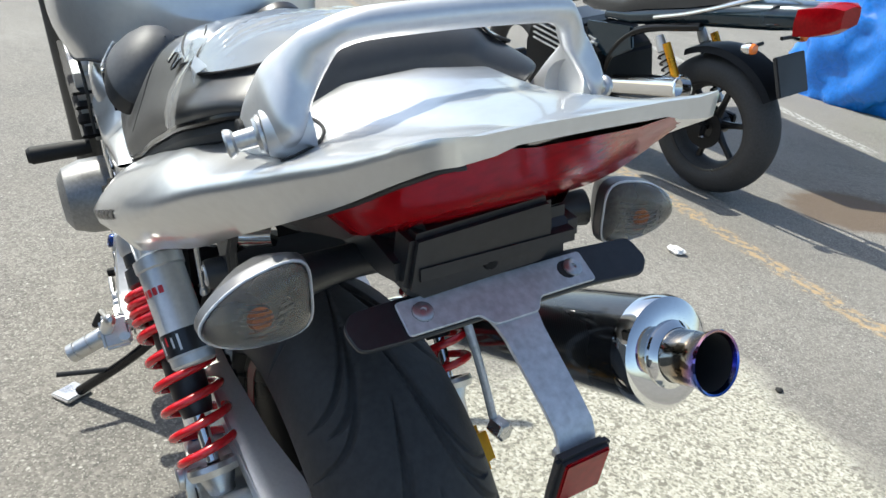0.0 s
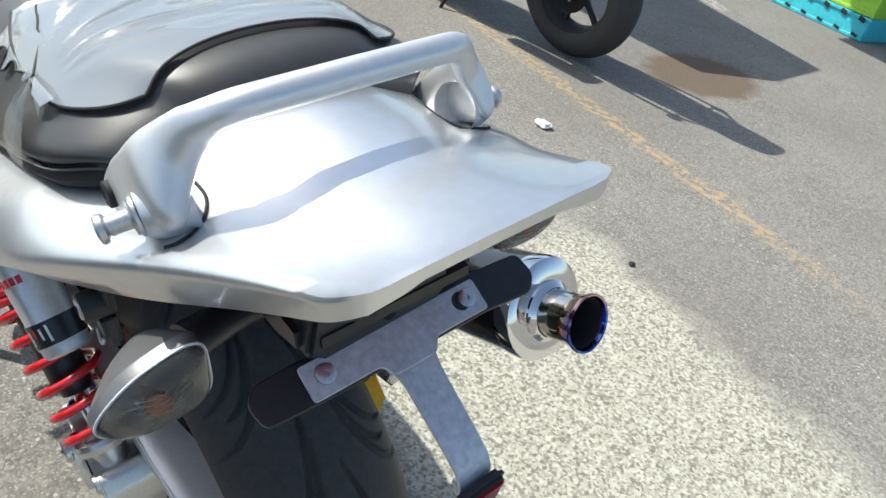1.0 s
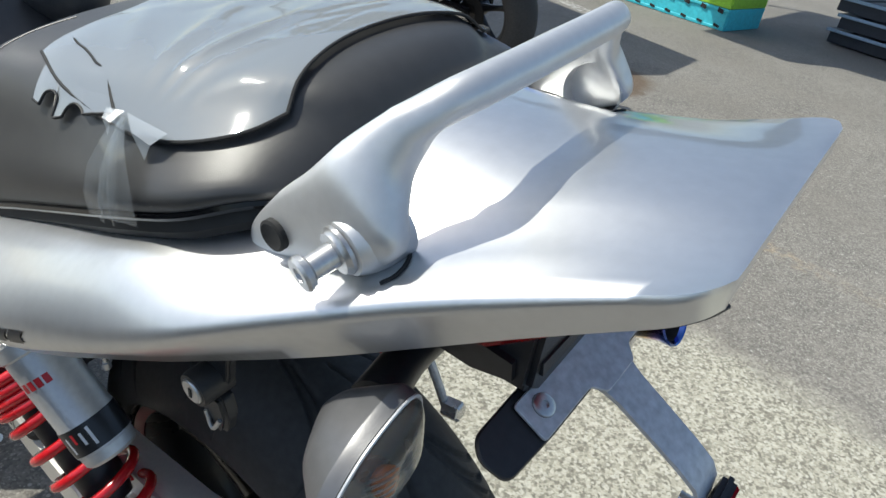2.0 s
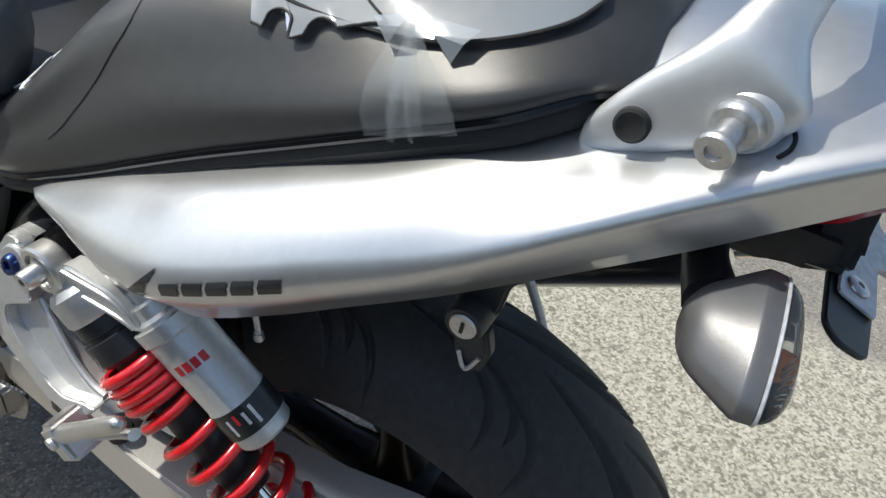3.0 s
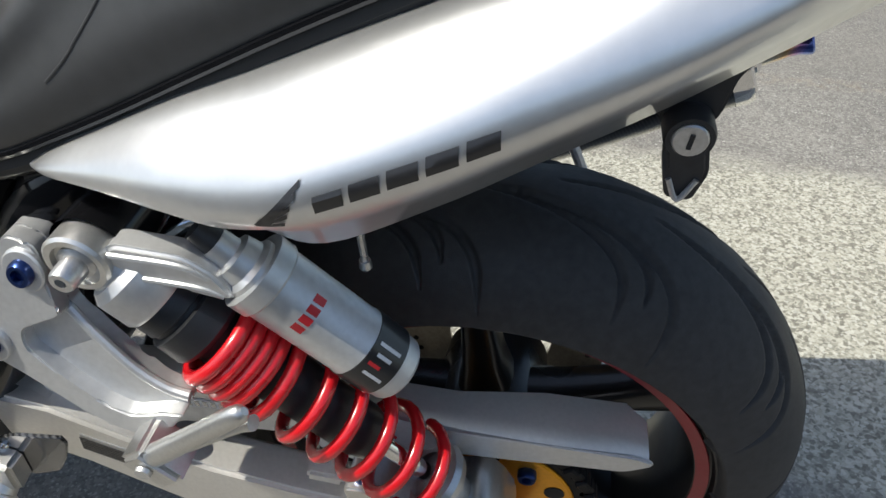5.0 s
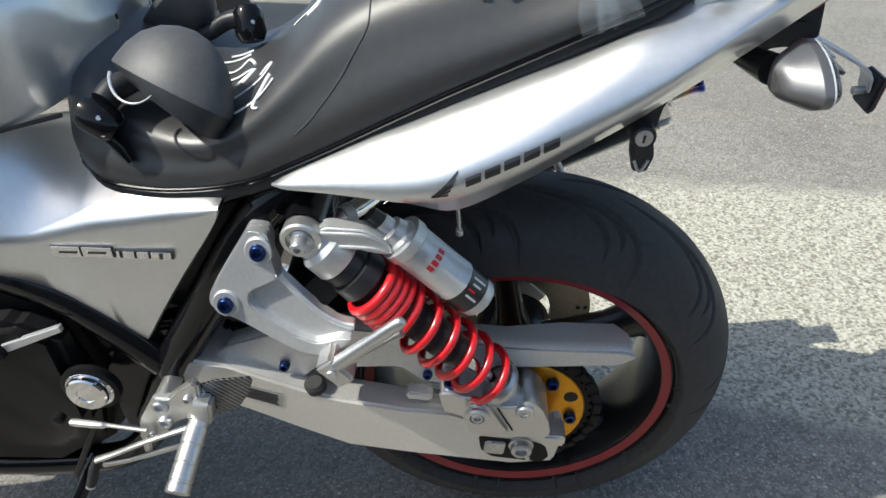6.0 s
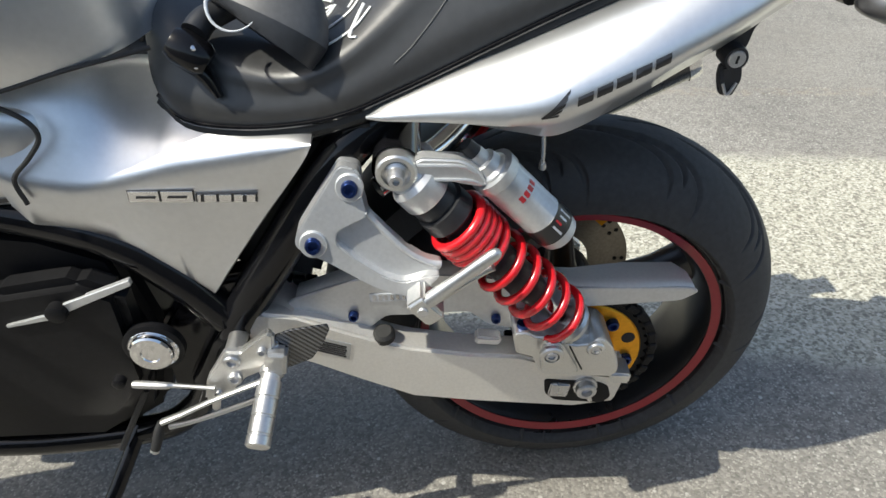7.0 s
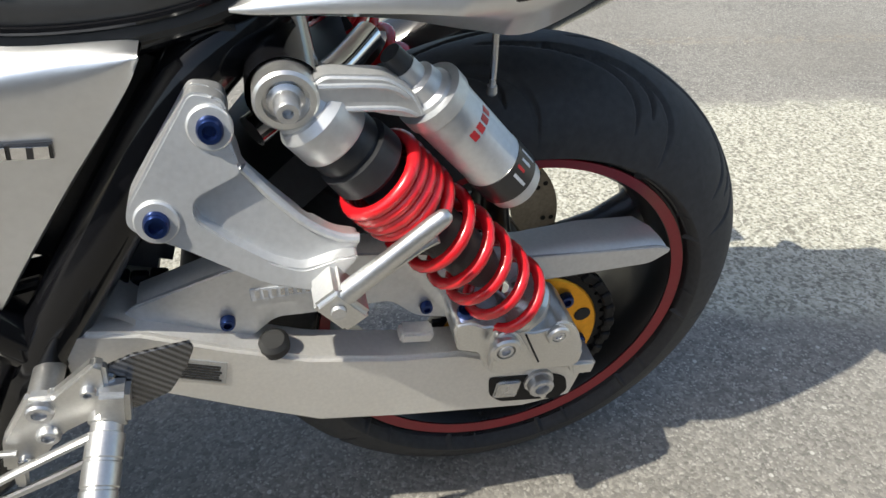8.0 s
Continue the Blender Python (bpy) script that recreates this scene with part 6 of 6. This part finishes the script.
part("silencer", lathe([(0, 0.03), (0.04, 0.054), (0.425, 0.057), (0.43, 0.060), (0.445, 0.060), (0.447, 0.052), (0.40, 0.050), (0.39, 0)], (-0.468, -0.205, 0.105), (1, -0.01, 0.205), 40), CHROME, ob2, "polished steel silencer")
part("engine", prism([(-1.15, 0.20), (-1.10, 0.30), (-0.75, 0.33), (-0.58, 0.22), (-0.55, 0.00), (-0.62, -0.12), (-1.00, -0.14), (-1.15, -0.02)], -0.20, 0.20, 0.02), ENGINE, ob2)
for k in range(5):
    part("engine_fin", box((-0.92, 0, 0.20 + 0.028 * k), (0.30, 0.42, 0.008), (0, 8, 0), 0.002), CAST, ob2)
part("carburettor", box((-0.68, -0.14, 0.24), (0.10, 0.08, 0.10), (0, 10, 0), 0.015), CAST, ob2)
part("side_cover", prism([(-0.72, 0.36), (-0.42, 0.38), (-0.40, 0.28), (-0.55, 0.20), (-0.70, 0.26)], -0.155, -0.135, 0.006), NAVY, ob2)
rows = []
for x, w, z0, z1 in ((-0.78, 0.10, 0.44, 0.56), (-0.88, 0.15, 0.42, 0.64), (-1.05, 0.17, 0.42, 0.70), (-1.25, 0.14, 0.44, 0.68), (-1.32, 0.08, 0.48, 0.62)):
    rows.append([(x, w * cy, z0 + (z1 - z0) * cz) for cy, cz in ((-0.8, 0.0), (-1.0, 0.4), (-0.8, 0.8), (-0.3, 1.0), (0.3, 1.0), (0.8, 0.8), (1.0, 0.4), (0.8, 0.0))])
part("fuel_tank", skin(rows, True, True), NAVY, ob2, "", 60)
part("frame", tube([(-0.05, -0.13, 0.44), (-0.40, -0.14, 0.36), (-0.58, -0.14, 0.16), (-0.62, -0.13, -0.12), (-1.05, -0.12, -0.14), (-1.25, -0.06, 0.35)], 0.018, 12, 5), GLOSS, ob2)
f2 = part("front_wheel", lathe([(-0.03, 0.05), (0.03, 0.05), (0.03, 0.015), (-0.03, 0.015), (-0.03, 0.05)], (-1.45, 0, 0), (0, 1, 0), 24), RIMPAINT, ob2)
rows = [[((0.245 + 0.058 * math.cos(u)) * math.cos(a) - 1.45, 0.058 * math.sin(u), (0.245 + 0.058 * math.cos(u)) * math.sin(a)) for u in (q * math.tau / 16 for q in range(16))] for a in (k * math.tau / 64 for k in range(65))]
part("front_tyre", skin(rows, True), RUBBER, f2)
part("side_stand", tube([(-0.62, -0.16, -0.10), (-0.66, -0.25, -0.285)], 0.010, 8, 2), GLOSS, ob2)

# ---- blue tarpaulin heap ----
heap = bmesh.new()
bmesh.ops.create_icosphere(heap, subdivisions=5, radius=1.0)
for v in heap.verts:
    p = v.co.copy()
    n = noise.fractal(p * 2.3, 1.0, 2.0, 4) * 0.16 + abs(noise.noise(p * 5.5 + Vector((3, 1, 7)))) * 0.10
    v.co = p * (0.92 + n)
    v.co.z = max(v.co.z, -0.45)
bmesh.ops.transform(heap, matrix=Matrix.Translation((-3.15, 6.95, 0.50)) @ pose(0, 0, 0, 0, 0, -15) @ Matrix.Diagonal((1.0, 0.62, 1.15, 1)), verts=heap.verts)
tagged(part("tarpaulin_mound", heap, TARP, None, "", 70), "heap under a crumpled bright blue tarpaulin", "tarpaulin")

# ---- stacked plastic crates ----
def crate(m, material, label, slots):
    ob = thing("plastic_crate", label, "crate", m, "stacked crates at the far edge")
    L, W, H, t = 1.25, 0.55, 0.17, 0.02
    body = bmesh.new()
    for c, s in (((0, -W / 2, H / 2), (L, t, H)), ((0, W / 2, H / 2), (L, t, H)), ((-L / 2, 0, H / 2), (t, W, H)), ((L / 2, 0, H / 2), (t, W, H)), ((0, 0, t / 2), (L, W, t)), ((0, -W / 2 - 0.006, H - 0.012), (L + 0.03, 0.035, 0.024)), ((0, -W / 2 - 0.004, 0.014), (L + 0.02, 0.03, 0.026))):
        add_box(body, c, s, (0, 0, 0), 0.004, 1)
    b = part("body", body, material, ob)
    for k in range(8 if slots else 0):
        for z, h in ((0.148, 0.034), (0.030, 0.018)):
            part("slot", box((-0.56 + 0.16 * k, -W / 2 - 0.0190, z), (0.052, 0.010, h), (0, 12, 0), 0.001, 1), SOFT, b)
    if not slots:
        x = -0.42
        for k, w in enumerate((0.05, 0.028, 0.032, 0.03, 0.034, 0.02, 0.03, 0.034, 0.03)):
            part("print_bar", box((x + w / 2, -W / 2 - 0.0110, 0.075), (w, 0.003, 0.034 + 0.012 * (k % 3 == 0)), (0, 0, 0), 0.0005, 1), INK, b, "dark unreadable lettering")
            x += w + 0.012
    return ob


STACK = Matrix.Translation((-1.64, 6.02, 0.002)) @ pose(0, 0, 0, 0, 0, -14)
crate(STACK, TEAL, "teal plastic crate with two rows of dark slots", True)
crate(STACK @ Matrix.Translation((0, 0, 0.173)), LIME, "lime green plastic crate stacked on a teal one", False)

# ---- low heap of dark pallets beside the crates ----
def pallet(m, label):
    ob = thing("pallet", label, "pallet", m, "stacked dark pallets")
    for k in range(3):
        part("runner", box((0, -0.42 + 0.42 * k, 0.055), (1.3, 0.09, 0.09), (0, 0, 0), 0.004, 1), DARKWOOD, ob)
    for k in range(6):
        part("plank", box((-0.58 + 0.232 * k, 0, 0.111), (0.17, 0.96, 0.022), (0, 0, 0), 0.003, 1), DARKWOOD, ob)
    part("edge_board", box((0, -0.49, 0.111), (1.34, 0.022, 0.024), (0, 0, 0), 0.003, 1), PALEBLUE, ob, "pale blue painted edge board")
    return ob


for k, (dx, turn) in enumerate(((0.0, -20), (0.03, -18), (-0.02, -21))):
    pallet(Matrix.Translation((0.33 + dx, 6.55, 0.002 + 0.126 * k)) @ pose(0, 0, 0, 0, 0, turn), "dark blue-black wooden pallet with pale blue edge boards")

# ---- unseen awning, added to cast the ground shadows beyond the parked motorcycles ----
shade_awn = thing("awning", "unseen grey canvas awning on steel posts, added to cast ground shadows", "awning")
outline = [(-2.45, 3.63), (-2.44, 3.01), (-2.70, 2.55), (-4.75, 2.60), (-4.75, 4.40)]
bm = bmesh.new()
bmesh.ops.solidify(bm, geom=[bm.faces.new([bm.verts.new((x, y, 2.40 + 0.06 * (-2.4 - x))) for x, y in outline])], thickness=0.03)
part("canvas", bm, TARPGREY, shade_awn)
# second added panel, its outline worked back from the shade beside the crates
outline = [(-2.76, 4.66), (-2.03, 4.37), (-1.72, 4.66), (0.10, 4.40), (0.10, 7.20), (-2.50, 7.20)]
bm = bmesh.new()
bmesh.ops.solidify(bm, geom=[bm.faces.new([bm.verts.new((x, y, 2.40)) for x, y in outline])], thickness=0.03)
part("canvas", bm, TARPGREY, shade_awn)
part("post", tube([(0.0, 7.1, 0.0), (0.0, 7.1, 1.2), (0.0, 7.1, 2.41)], 0.03, 12, 2), STEEL, shade_awn)
part("post", tube([(-2.45, 7.1, 0.0), (-2.45, 7.1, 1.2), (-2.45, 7.1, 2.41)], 0.03, 12, 2), STEEL, shade_awn)
part("post", tube([(-4.6, 3.4, 0.0), (-4.6, 3.4, 1.2), (-4.6, 3.4, 2.53)], 0.03, 12, 2), STEEL, shade_awn)
part("foot_plate", box((-4.6, 3.4, 0.006), (0.25, 0.25, 0.012), (0, 0, 0), 0.002), STEEL, shade_awn)
part("beam", tube([(-4.6, 3.4, 2.48), (-3.5, 3.3, 2.42), (-2.6, 3.25, 2.37)], 0.02, 10, 2), STEEL, shade_awn)

# ---- litter ----
bm = bmesh.new()
bmesh.ops.create_icosphere(bm, subdivisions=3, radius=0.03)
for v in bm.verts:
    v.co += v.co.normalized() * 0.012 * noise.noise(v.co * 60)
    v.co.z = max(-0.012, v.co.z * 0.45)
bmesh.ops.transform(bm, matrix=Matrix.Translation((-0.970, 1.816, 0.012)) @ Matrix.Diagonal((1.3, 0.9, 1, 1)), verts=bm.verts)
tagged(part("paper_scrap", bm, PAPER, None, "", 20), "crumpled white paper scrap lying on asphalt", "litter")
bm = bmesh.new()
bmesh.ops.create_icosphere(bm, subdivisions=2, radius=0.011)
for v in bm.verts:
    v.co.z = max(-0.004, v.co.z * 0.6)
    v.co += v.co.normalized() * 0.003 * noise.noise(v.co * 150)
bmesh.ops.transform(bm, matrix=Matrix.Translation((-0.191, 1.375, 0.004)), verts=bm.verts)
tagged(part("pebble", bm, SOFT, None, "", 60), "small dark pebble on pale concrete", "pebble")
